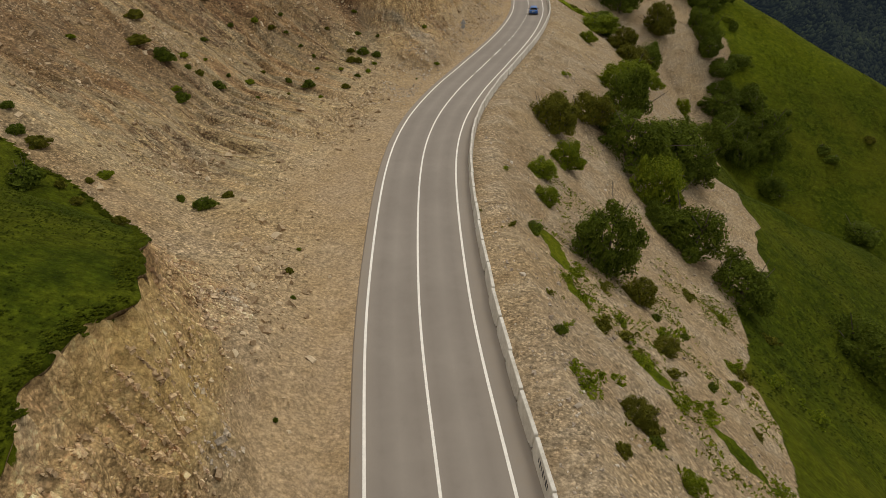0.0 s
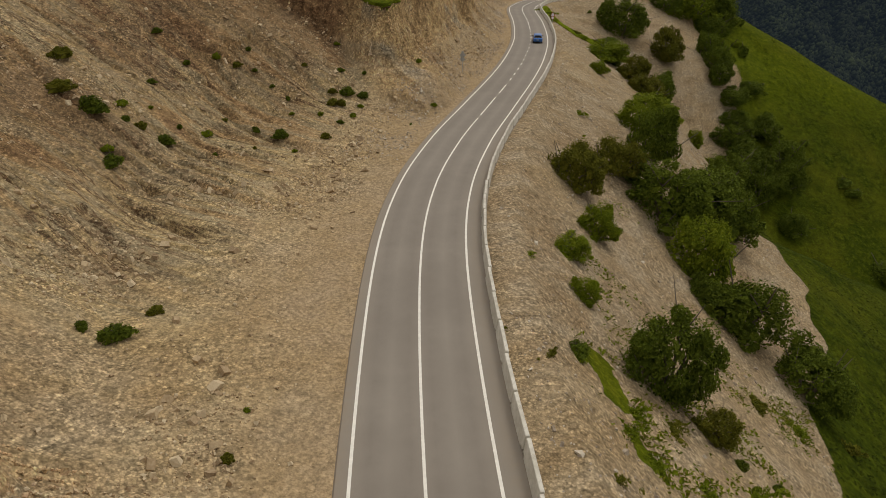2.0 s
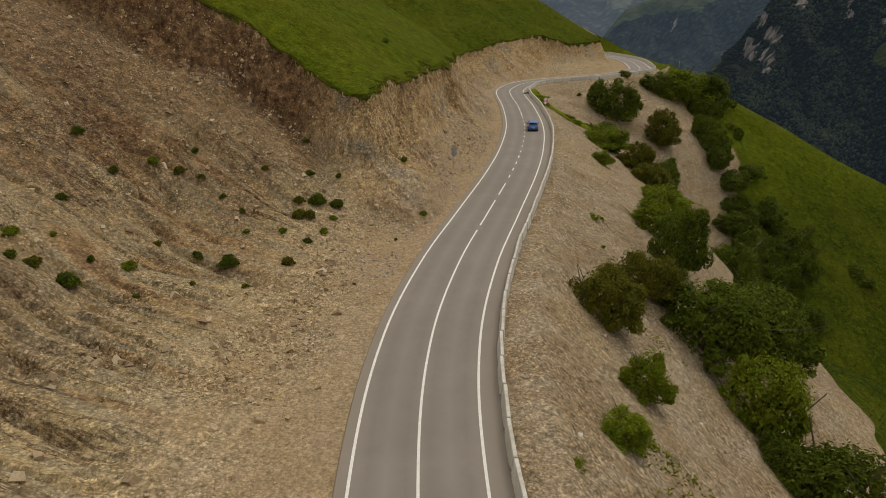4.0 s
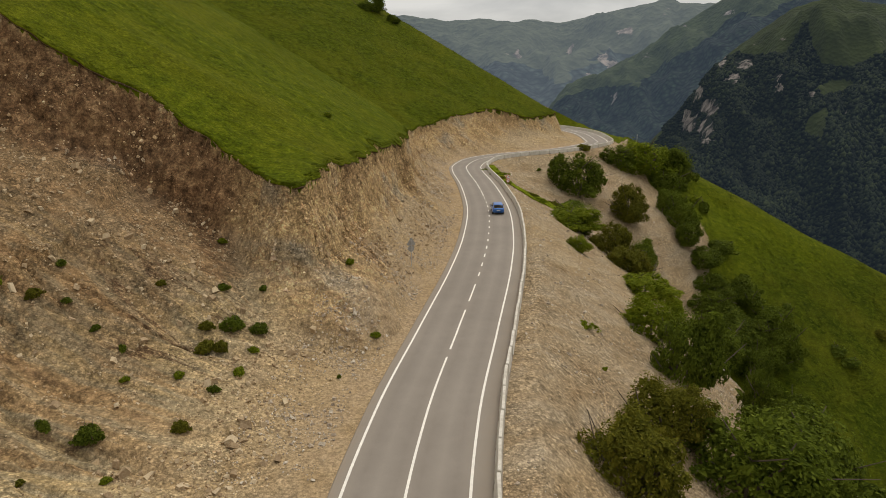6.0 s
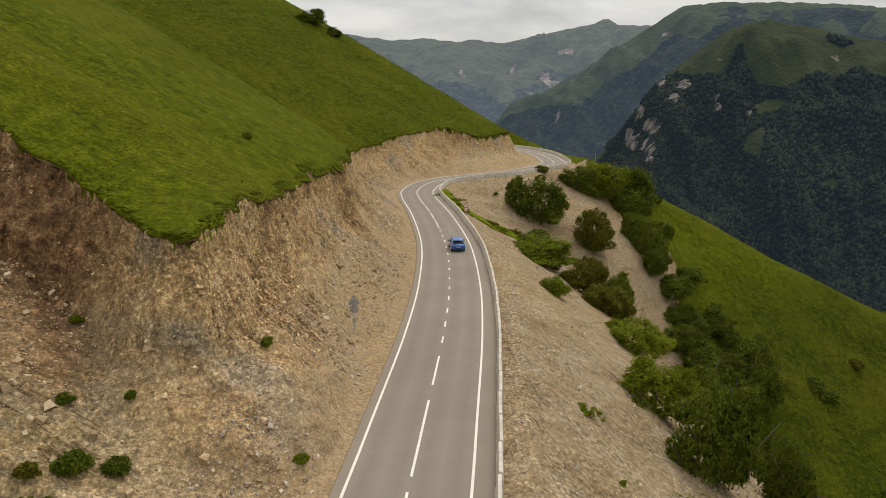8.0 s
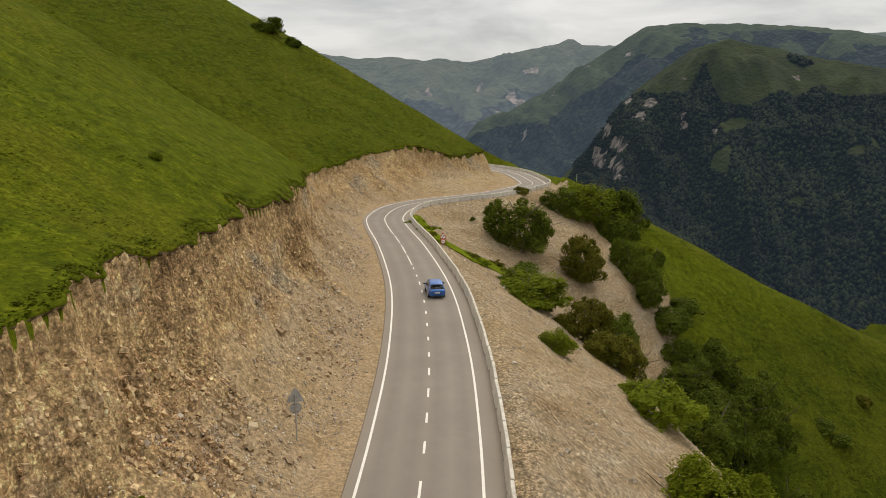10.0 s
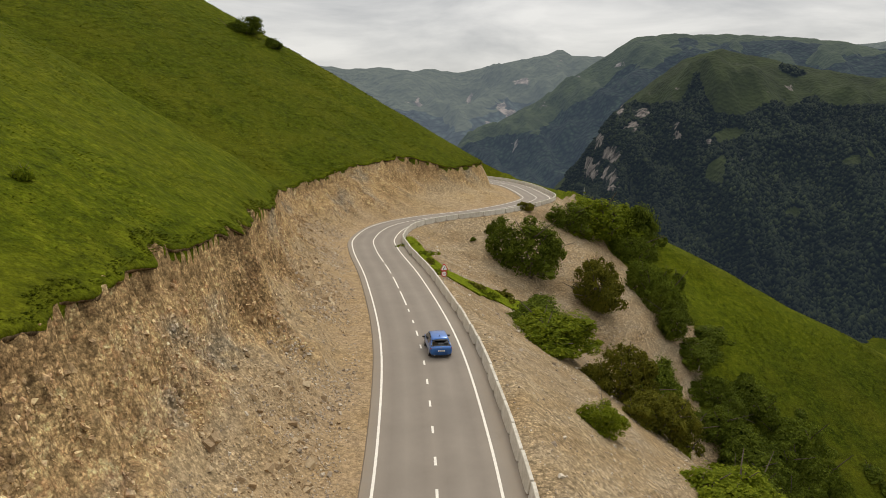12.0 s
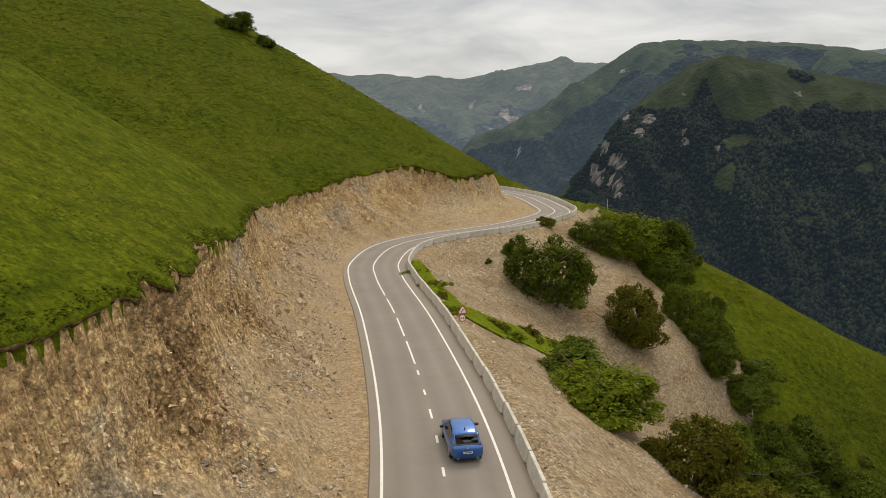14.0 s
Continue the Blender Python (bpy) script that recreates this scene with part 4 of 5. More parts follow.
def forest(name, ground, count, material, label, seed):
    """Tree crowns that cover a mountainside wherever it is neither meadow nor crag, joined into one object."""
    rng = np.random.default_rng(seed)
    gx_, gy_, gz_, steep_, field_ = ground
    rows, cols = gx_.shape
    i, j = rng.integers(4, 89, count), rng.integers(0, int(cols * 0.40), count)
    u, w = rng.uniform(0, 1, count), rng.uniform(0, 1, count)
    at = lambda g: (g[i, j] * (1 - u) + g[i, j + 1] * u) * (1 - w) + (g[i + 1, j] * (1 - u) + g[i + 1, j + 1] * u) * w
    p = np.stack([at(gx_), at(gy_), at(gz_)], 1)
    p = p[(at(field_) < 0.35) & (at(steep_) < 0.55)]
    n = len(p)
    base = np.array([(1, 0, 0.1), (0.2, 1, 0), (-1, 0.2, 0.15), (-0.1, -1, 0), (0.1, 0, 1.1), (0, 0, -0.8)])
    faces = np.array([(0, 1, 4), (1, 2, 4), (2, 3, 4), (3, 0, 4), (1, 0, 5), (2, 1, 5), (3, 2, 5), (0, 3, 5)])
    v = base[None] * (1 + 0.22 * rng.normal(size=(n, 6, 3))) * (rng.uniform(1.9, 3.9, n)[:, None, None]) * np.array([1, 1, 0.95])
    v = (v + (p + np.array([0, 0, 2.0]))[:, None, :]).reshape(-1, 3)
    f = (faces[None] + 6 * np.arange(n)[:, None, None]).reshape(-1, 3)
    return tagged(new(name, mesh_of(name, v, f, material, True)), label, "forest", kind="stuff")


def forest_material():
    m = Mat("far_tree_crowns", 0.9, spec=0.05)
    c = m.ramp(m.island(), (0.0, (0.007, 0.010, 0.005)), (0.6, (0.013, 0.018, 0.008)), (1.0, (0.025, 0.031, 0.011)))
    m.colour(m.mix(0.5, c, m.ramp(m.noise(0.012, 4, 0.65), (0.36, 0.22), (0.64, 0.75)), "OVERLAY"))
    # same blue glow as the slope below, standing in for haze on the crowns
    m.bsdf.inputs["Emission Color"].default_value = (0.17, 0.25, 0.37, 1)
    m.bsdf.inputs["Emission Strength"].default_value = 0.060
    return m.mat


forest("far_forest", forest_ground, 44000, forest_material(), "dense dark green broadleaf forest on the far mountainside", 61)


# ---- shrubs and trees ----
def part(name, me, parent, label=""):
    ob = new(name, me)
    ob.parent = parent
    if label:
        tagged(ob, label)
    return ob


def leaf_cloud(rng, lobes, count, size, flat=0.5):
    """Many small bent leaves over the outer skin of some lobes. lobes: rows of x, y, z, rx, ry, rz."""
    lobes = np.array(lobes, float)
    share = lobes[:, 3] * lobes[:, 4] + lobes[:, 4] * lobes[:, 5]
    many = count * 5
    pick = rng.choice(len(lobes), many, p=share / share.sum())
    way = rng.normal(size=(many, 3))
    way /= np.linalg.norm(way, axis=1)[:, None]
    shell = 1 - 0.34 * rng.uniform(0, 1, many) ** 2 + 0.10 * rng.normal(size=many)
    centre = lobes[pick, :3] + way * lobes[pick, 3:6] * shell[:, None]
    deep = np.zeros(many)
    for x, y, z, rx, ry, rz in lobes:
        deep = np.maximum(deep, 1 - np.sqrt(((centre[:, 0] - x) / rx) ** 2 + ((centre[:, 1] - y) / ry) ** 2 + ((centre[:, 2] - z) / rz) ** 2))
    skin = np.flatnonzero((deep < 0.22) & (centre[:, 2] > 0.0))[:count]
    core = np.flatnonzero((deep > 0.22) & (deep < 0.45) & (centre[:, 2] > 0.0))[:count // 7]
    keep = np.concatenate([skin, core])
    count, centre, way = len(keep), centre[keep], way[keep]
    aim = way + 0.55 * rng.normal(size=(count, 3)) + np.array([0, 0, flat])
    aim /= np.linalg.norm(aim, axis=1)[:, None]
    side = np.cross(aim, rng.normal(size=(count, 3)))
    side /= np.linalg.norm(side, axis=1)[:, None]
    tip = np.cross(aim, side)
    s = size * rng.uniform(0.6, 1.35, count)[:, None]
    s[len(skin):] *= 3.2
    a, b = centre - tip * s, centre + tip * s
    l, r = centre - side * s * 0.52 + aim * s * 0.2, centre + side * s * 0.52 + aim * s * 0.2
    v = np.stack([a, r, b, l], 1).reshape(-1, 3)
    v[:, 2] = np.maximum(v[:, 2], 0.02)
    f = np.arange(count * 4).reshape(-1, 4)
    return v, f


def limb(v, f, p0, p1, r0, r1, sides=5):
    p0, p1 = np.array(p0, float), np.array(p1, float)
    axis = (p1 - p0) / np.linalg.norm(p1 - p0)
    u = np.cross(axis, [0.3, 0.9, 0.1])
    u /= np.linalg.norm(u)
    w = np.cross(axis, u)
    base = len(v)
    for p, r in ((p0, r0), ((p0 + p1) / 2 + u * r0 * 0.6, (r0 + r1) / 2), (p1, r1)):
        for k in range(sides):
            q = p + r * (u * math.cos(6.2832 * k / sides) + w * math.sin(6.2832 * k / sides))
            v.append(tuple(q))
    for ring in range(2):
        for k in range(sides):
            a, b = base + ring * sides + k, base + ring * sides + (k + 1) % sides
            f.append((a, b, b + sides, a + sides))


def shrub(seed, lobes_n, width, tall, leaves, leaf, material, stems=5, name="shrub"):
    """One bush about 1 m wide at scale 1 times width: bare stems from one root and a loose crown of lobes."""
    rng = np.random.default_rng(seed)
    root = new(name)
    lobes, sv, sf = [], [], []
    domes = [(0, 0, 0.36 * width, tall * 0.78)]
    for k in range(lobes_n // 4):
        a = rng.uniform(0, 6.2832)
        domes.append((0.26 * width * math.cos(a), 0.26 * width * math.sin(a), width * rng.uniform(0.17, 0.26), tall * rng.uniform(0.42, 0.85)))
    for x, y, wide, high in domes:
        lobes.append((x, y, high * 0.38, wide * 0.92, wide * 0.92, high * 0.58))
        for _ in range(int(lobes_n * (1.6 if wide > 0.3 * width else 0.8))):
            a, up = rng.uniform(0, 6.2832), rng.uniform(0.0, 1.0)
            far = wide * math.sqrt(max(0.0, 1 - up * up)) * rng.uniform(0.82, 1.20)
            rad = width * rng.uniform(0.045, 0.105)
            lobes.append((x + far * math.cos(a), y + far * math.sin(a), high * (0.10 + 0.82 * up * rng.uniform(0.9, 1.1)), rad, rad, rad * rng.uniform(0.7, 1.1)))
    for k in range(stems):
        x, y, z = lobes[1 + (k * 7) % (len(lobes) - 1)][:3]
        bend = (x * 0.35, y * 0.35, z * 0.45)
        r = width * 0.016
        limb(sv, sf, (x * 0.03, y * 0.03, -0.25), bend, r * 1.5, r)
        limb(sv, sf, bend, (x, y, z * 1.02), r, r * 0.45)
        for _ in range(2):
            t = rng.normal(size=3) * width * 0.13
            limb(sv, sf, (x * 0.7, y * 0.7, z * 0.75), (x + t[0], y + t[1], z + abs(t[2])), r * 0.6, r * 0.25, 4)
    part("trunk", mesh_of("trunk", sv, sf, M_BARK), root)
    v, f = leaf_cloud(rng, lobes, leaves, leaf)
    part("crown", mesh_of("crown", v, f, material), root)
    return root


def weeds(seed, lobes_n, leaves, leaf, material):
    """A low sprawling mat of broad-leaved weeds, about 1 m long."""
    rng = np.random.default_rng(seed)
    lobes = [(0.26 * rng.normal(), 0.20 * rng.normal(), 0.02, rng.uniform(0.05, 0.15), rng.uniform(0.05, 0.14), rng.uniform(0.06, 0.17)) for _ in range(lobes_n * 2)]
    root = new("weed_patch")
    v, f = leaf_cloud(rng, lobes, leaves, leaf)
    part("foliage", mesh_of("foliage", v, f, material), root)
    return root


KINDS = {
    "dark": [shrub(11, 12, 1.0, 0.80, 6400, 0.0168, M_LEAF[0]), shrub(12, 14, 1.0, 0.74, 6400, 0.0168, M_LEAF[0]),
             shrub(13, 10, 1.0, 0.92, 6400, 0.0168, M_LEAF[0]), shrub(14, 16, 1.0, 0.70, 6400, 0.0168, M_LEAF[0])],
    "fresh": [shrub(21, 11, 1.0, 0.80, 6400, 0.0168, M_LEAF[1]), shrub(22, 12, 1.0, 0.74, 6400, 0.0168, M_LEAF[1])],
    "olive": [shrub(31, 10, 1.0, 0.85, 6400, 0.0168, M_LEAF[2], 9), shrub(32, 12, 1.0, 0.74, 6400, 0.0168, M_LEAF[2], 9)],
    "small": [shrub(41, 6, 1.0, 0.62, 900, 0.042, M_LEAF[0], 3), shrub(42, 6, 1.0, 0.55, 900, 0.042, M_LEAF[2], 3),
              shrub(43, 5, 1.0, 0.50, 900, 0.042, M_LEAF[1], 3)],
    "clump": [weeds(51, 12, 700, 0.030, M_LEAF[1]), weeds(52, 10, 600, 0.030, M_LEAF[2]), weeds(53, 14, 700, 0.032, M_LEAF[1])],
}
LABELS = {
    "dark": "dense dark green shrub on the stony slope",
    "fresh": "bright green leafy shrub on the stony slope",
    "olive": "loose olive-green shrub with bare twigs on scree",
    "small": "small low bush on bare stony ground",
    "clump": "clump of weeds growing on bare scree",
}
USED = set()


def grow(kind, x, y, wide, tall=None, turn=None):
    """Stands a bush of that width on the ground; the first of each form is the original, the rest are copies."""
    rng = random.Random(int(x * 131 + y * 977))
    forms = KINDS[kind]
    form = forms[rng.randrange(len(forms))]
    z = float(height(np.array([x]), np.array([y]))[0])
    m = pose(x, y, z - 0.03 * wide, 0, 0, rng.uniform(0, 360))
    up = wide * (tall or rng.uniform(0.85, 1.15))
    ob = form
    if form.name in USED:
        ob = copy_thing(form, m)
    else:
        USED.add(form.name)
    stretch = rng.uniform(0.82, 1.22)
    ob.matrix_basis = m @ Matrix.Diagonal((wide * stretch, wide / stretch, up, 1))
    what = "weeds" if kind == "clump" else "shrub"
    return tagged(ob, LABELS[kind], what, "weeds on the slopes" if kind == "clump" else "shrubs on the slopes")


# where they stand: kind, x, y, width
PLANTS = """
    olive 14.2 87.6 7.1 1.12
    olive 21.0 97.2 6.4 1.18
    dark 30.1 111.9 8.1 1.58
    fresh 14.6 77.5 4.7 1.16
    fresh 10.4 69.4 4.2 0.75
    fresh 10.1 61.4 2.9 0.97
    dark 15.0 55.2 7.0 1.3
    olive 17.5 52.5 3.4 1.12
    dark 26.5 93.8 10.6 0.96
    dark 35.5 101.0 14.4 0.95
    dark 39.0 101.0 7.7 1.20
    fresh 29.0 85.5 9.6 1.22
    dark 31.5 77.5 10.6 1.12
    dark 27.2 78.8 5.0 1.0
    olive 41.5 157.5 6.5 0.9
    fresh 45.5 150.5 6.0 0.9
    dark 36.0 72.0 9.0 1.04
    dark 52.1 216.4 14.1 0.98
    dark 50.0 226.4 4.3 1.56
    fresh 36.7 171.8 12.2 0.55
    fresh 29.7 146.0 4.3 0.85
    olive 63.6 210.8 11.7 1.17
    olive 41.7 163.7 7.7 1.21
    dark 49.1 168.8 8.8 1.34
    dark 71.2 239.1 10.5 0.79
    fresh 81.2 242.0 21.4 0.69
    dark 90.5 241.9 13.7 1.21
    dark 84.7 234.0 11.3 0.89
    dark 79.8 220.1 8.7 1.34
    dark 80.1 211.8 9.2 0.99
    dark 83.9 209.1 11.6 0.57
    dark 82.3 193.9 15.2 0.67
    fresh 38.8 142.5 10.2 0.55
    fresh 67.3 189.5 5.8 1.17
    dark 74.4 181.3 12.9 0.89
    dark 83.0 182.0 10.3 1.34
    fresh 30.3 120.7 7.4 0.99
    dark 43.3 119.0 5.4 1.73
    small 104.7 204.5 4.0 0.62
    small 113.2 195.2 5.8 0.62
    small 114.5 192.2 6.3 0.62
    small 131.2 203.6 4.9 0.82
    dark 59.4 79.0 12.1 0.98
    dark 114.3 170.0 11.5 0.62
    small 94.1 231.0 4.2 1.54
    small 92.5 234.0 3.7 1.00
    dark 88.0 186.0 9.4 0.89
    dark 79.0 196.0 10.1 0.80
    dark 90.5 176.0 10.1 0.89
    olive 44.5 158.0 8.2 0.98
    small 7.7 52.2 2.0
    clump 14.3 27.9 1.3
    small 9.0 25.9 1.1
    olive 11.3 30.7 2.5
    small 11.8 29.9 1.9
    clump 7.9 30.5 2.9
    clump 7.3 40.8 1.5
    small 7.2 35.4 1.2
    clump 11.2 41.2 3.1
    clump 13.1 41.9 2.7
    olive 17.3 44.2 2.5
    clump 13.7 39.1 2.6
    clump 15.5 35.6 2.5
    clump 18.1 36.6 2.7
    small 21.1 42.8 1.3
    clump 26.7 52.0 2.2
    clump 9.5 46.6 2.0
    clump 10.5 44.4 2.2
    clump 7.6 51.6 1.5
    clump 5.5 49.6 1.2
    small 21.2 50.2 1.2
    small 18.6 50.5 1.2
    fresh 13.1 26.2 1.6
    small 25.1 47.0 1.7
    clump 24.1 40.2 1.8
    clump 22.2 32.9 1.6
    small 11.8 28.9 1.1
    clump 26.1 63.2 3.2
    clump 30.2 63.7 3.4
    clump 33.0 55.7 3.2
    clump 37.6 54.1 3.3
    clump 3.1 52.3 0.6
    small -13.0 99.2 1.4
    small -11.4 99.9 2.1
    small -9.5 100.1 1.7
    small -12.8 97.4 1.8
    small -11.8 97.6 1.5
    small -10.3 95.1 1.2
    small -12.4 103.0 1.2
    small -13.6 109.8 1.1
    small -2.9 110.2 1.1
    small -0.9 102.2 1.1
    small -12.6 88.9 1.3
    small -17.0 87.3 1.9
    small -26.1 79.5 2.1
    small -23.5 83.8 1.6
    small -25.4 96.7 1.5
    small -23.3 97.1 1.3
    small -30.0 88.5 1.2
    small -27.9 79.2 1.6
    small -28.8 78.3 1.2
    small -19.4 96.2 0.8
    small -17.6 95.4 0.8
    small -19.8 88.2 1.1
    small -22.6 100.0 1.0
    small -9.6 104.1 0.9
    small -21.5 97.4 0.8
    small -28.1 94.4 1.2
    small -23.0 88.6 0.9
    small -31.6 96.8 1.3
    small -30.0 80.9 1.6
    small -16.8 92.9 0.8
    small -11.5 92.8 1.0
    small -13.8 93.8 0.9
    small -15.0 83.6 0.7
    small -18.8 83.1 0.6
    small -3.7 96.8 0.5
    small -25.5 82.2 0.8
    small -9.7 97.8 1.0
    small -16.5 101.5 0.9
    small -28.3 83.1 0.7
    small -21.8 79.9 0.7
    small -26.9 41.5 3.1
    small -29.3 47.8 2.2
    small -24.9 47.4 1.5
    small -33.4 77.3 2.6
    small -30.5 76.2 2.7
    small -18.5 48.7 2.0
    small -17.8 52.7 1.2
    small -20.3 49.1 0.9
    small -8.0 25.4 0.4
    small -10.4 40.5 0.8
    small -17.6 33.9 1.1
    small -24.0 41.4 1.2
    small -25.7 42.9 1.0
    small -24.9 45.2 0.9
    small -27.0 70.6 2.1
    small -28.4 73.1 1.3
    small -33.0 51.3 1.3
    small -31.0 48.3 1.6
    small -35.8 83.4 2.4
    small -37.8 71.8 1.2
    small -9.5 37.3 0.5
    small -10.4 44.2 0.5
    clump 19.4 111.6 2.3
    small 18.4 103.2 0.7
    clump 70.3 186.4 7.7
    small 61.6 241.8 4.2
    small 44.2 223.3 1.6
    clump 27.8 196.8 3.4
    clump 27.2 184.7 2.9
    clump 33.7 191.1 4.9
    clump 40.6 197.7 5.5
    clump 44.2 197.8 5.6
    clump 35.5 189.3 4.8
    clump 27.7 191.0 3.1
    clump 27.6 203.7 2.7
    clump 6.0 63.2 1.2
    clump 13.5 49.8 3.2
    clump 13.7 44.6 2.5
    clump 10.6 49.0 2.1
    clump 17.9 46.9 2.7
    clump 14.0 39.9 2.8
    clump 27.3 51.6 4.0
    clump 16.5 40.3 2.4
    clump 7.4 31.5 1.4
    clump 10.4 33.7 1.5
    clump 7.8 36.8 1.0
    clump 35.8 72.9 3.5
    clump 38.4 67.4 3.5
    dark 4.5 303 9.5 0.8
    dark 11.5 299 5.0
    small -5.5 140.2 1.3 1.3
    dark 81.8 203.2 9.0 0.72
    dark 92.0 203.8 11.5 0.89
    dark 96.1 196.1 13.5 0.99
    dark 92.5 217.1 10 0.57
    dark 84.8 189.4 9.5 0.72
    dark 93.8 189.3 11.6 1.23
    dark 84.6 200.2 8.5 0.89
    dark 89.4 191.8 9.0 0.89
    dark 80.9 217.4 9.8 1.27
    dark 39.4 179.9 13.5 0.60
"""
for row in PLANTS.strip().split("\n"):
    bits = row.split()
    if bits:
        grow(bits[0], float(bits[1]), float(bits[2]), float(bits[3]), float(bits[4]) if len(bits) > 4 else None)


# ---- blue hatchback on the right-hand lane ----
def car_paint():
    m = Mat("metallic_blue_paint", 0.32, 0.35, 0.5)
    m.colour(m.ramp(m.noise(3.0, 3), (0.3, (0.012, 0.092, 0.330)), (0.7, (0.018, 0.125, 0.420))))
    m.bsdf.inputs["Coat Weight"].default_value = 0.8
    m.bsdf.inputs["Coat Roughness"].default_value = 0.08
    return m.mat


M_BLUE = car_paint()
M_GLASS = plain("tinted_car_glass", (0.012, 0.014, 0.017), 0.08, spec=0.8, vary=0.1)
M_BLACK = plain("black_plastic", (0.02, 0.02, 0.021), 0.6)
M_TYRE = plain("tyre_rubber", (0.025, 0.024, 0.023), 0.85)
M_RIM = plain("silver_rim", (0.45, 0.45, 0.46), 0.35, 0.8)
M_LAMP_RED = plain("red_lamp_glass", (0.30, 0.012, 0.012), 0.2, spec=0.6)
M_WHITE = plain("white_enamel", (0.78, 0.78, 0.76), 0.45, vary=0.06)
M_CHROME = plain("chrome", (0.7, 0.7, 0.72), 0.15, 1.0, vary=0.05)
M_RED = plain("red_enamel", (0.50, 0.030, 0.025), 0.45, vary=0.1)
M_GALV = plain("galvanised_steel", (0.42, 0.42, 0.41), 0.5, 0.6, vary=0.15)
M_BACK = plain("grey_sign_back", (0.36, 0.355, 0.335), 0.55, 0.4, vary=0.2)


def loft(name, rings, material, smooth=True, mirror=True):
    """A skin through rings of (y, [(x, z), ...]); half rings are mirrored across the middle."""
    v = []
    for y, half in rings:
        ring = list(half) + ([(-x, z) for x, z in half[::-1]] if mirror else [])
        v += [(x, y, z) for x, z in ring]
    n = len(v) // len(rings)
    f = []
    for k in range(len(rings) - 1):
        for i in range(n - (0 if mirror else 1)):
            j = (i + 1) % n
            f.append((k * n + i, k * n + j, (k + 1) * n + j, (k + 1) * n + i))
    if mirror:
        f += [tuple(range(n)), tuple(range((len(rings) - 1) * n, len(rings) * n))]
    me = mesh_of(name, v, f, material, smooth)
    bm = bmesh.new()
    bm.from_mesh(me)
    bmesh.ops.remove_doubles(bm, verts=bm.verts, dist=0.0005)
    bmesh.ops.recalc_face_normals(bm, faces=bm.faces)
    bm.to_mesh(me)
    bm.free()
    return me


def box_mesh(name, size, material, bevel=0.0, at=(0, 0, 0)):
    bm = bmesh.new()
    bmesh.ops.create_cube(bm, size=1)
    bmesh.ops.scale(bm, vec=size, verts=bm.verts)
    if bevel:
        bmesh.ops.bevel(bm, geom=bm.edges[:], offset=bevel, segments=2, affect="EDGES", profile=0.5)
    bmesh.ops.translate(bm, vec=at, verts=bm.verts)
    me = bpy.data.meshes.new(name)
    bm.to_mesh(me)
    bm.free()
    me.materials.append(material)
    return me


def tube_mesh(name, r, length, material, sides=16, axis="Z", at=(0, 0, 0), r2=None):
    bm = bmesh.new()
    bmesh.ops.create_cone(bm, cap_ends=True, segments=sides, radius1=r, radius2=r if r2 is None else r2, depth=length)
    if axis == "X":
        bmesh.ops.rotate(bm, matrix=Matrix.Rotation(radians(90), 3, "Y"), verts=bm.verts)
    if axis == "Y":
        bmesh.ops.rotate(bm, matrix=Matrix.Rotation(radians(90), 3, "X"), verts=bm.verts)
    bmesh.ops.translate(bm, vec=at, verts=bm.verts)
    me = bpy.data.meshes.new(name)
    bm.to_mesh(me)
    bm.free()
    me.materials.append(material)
    return me


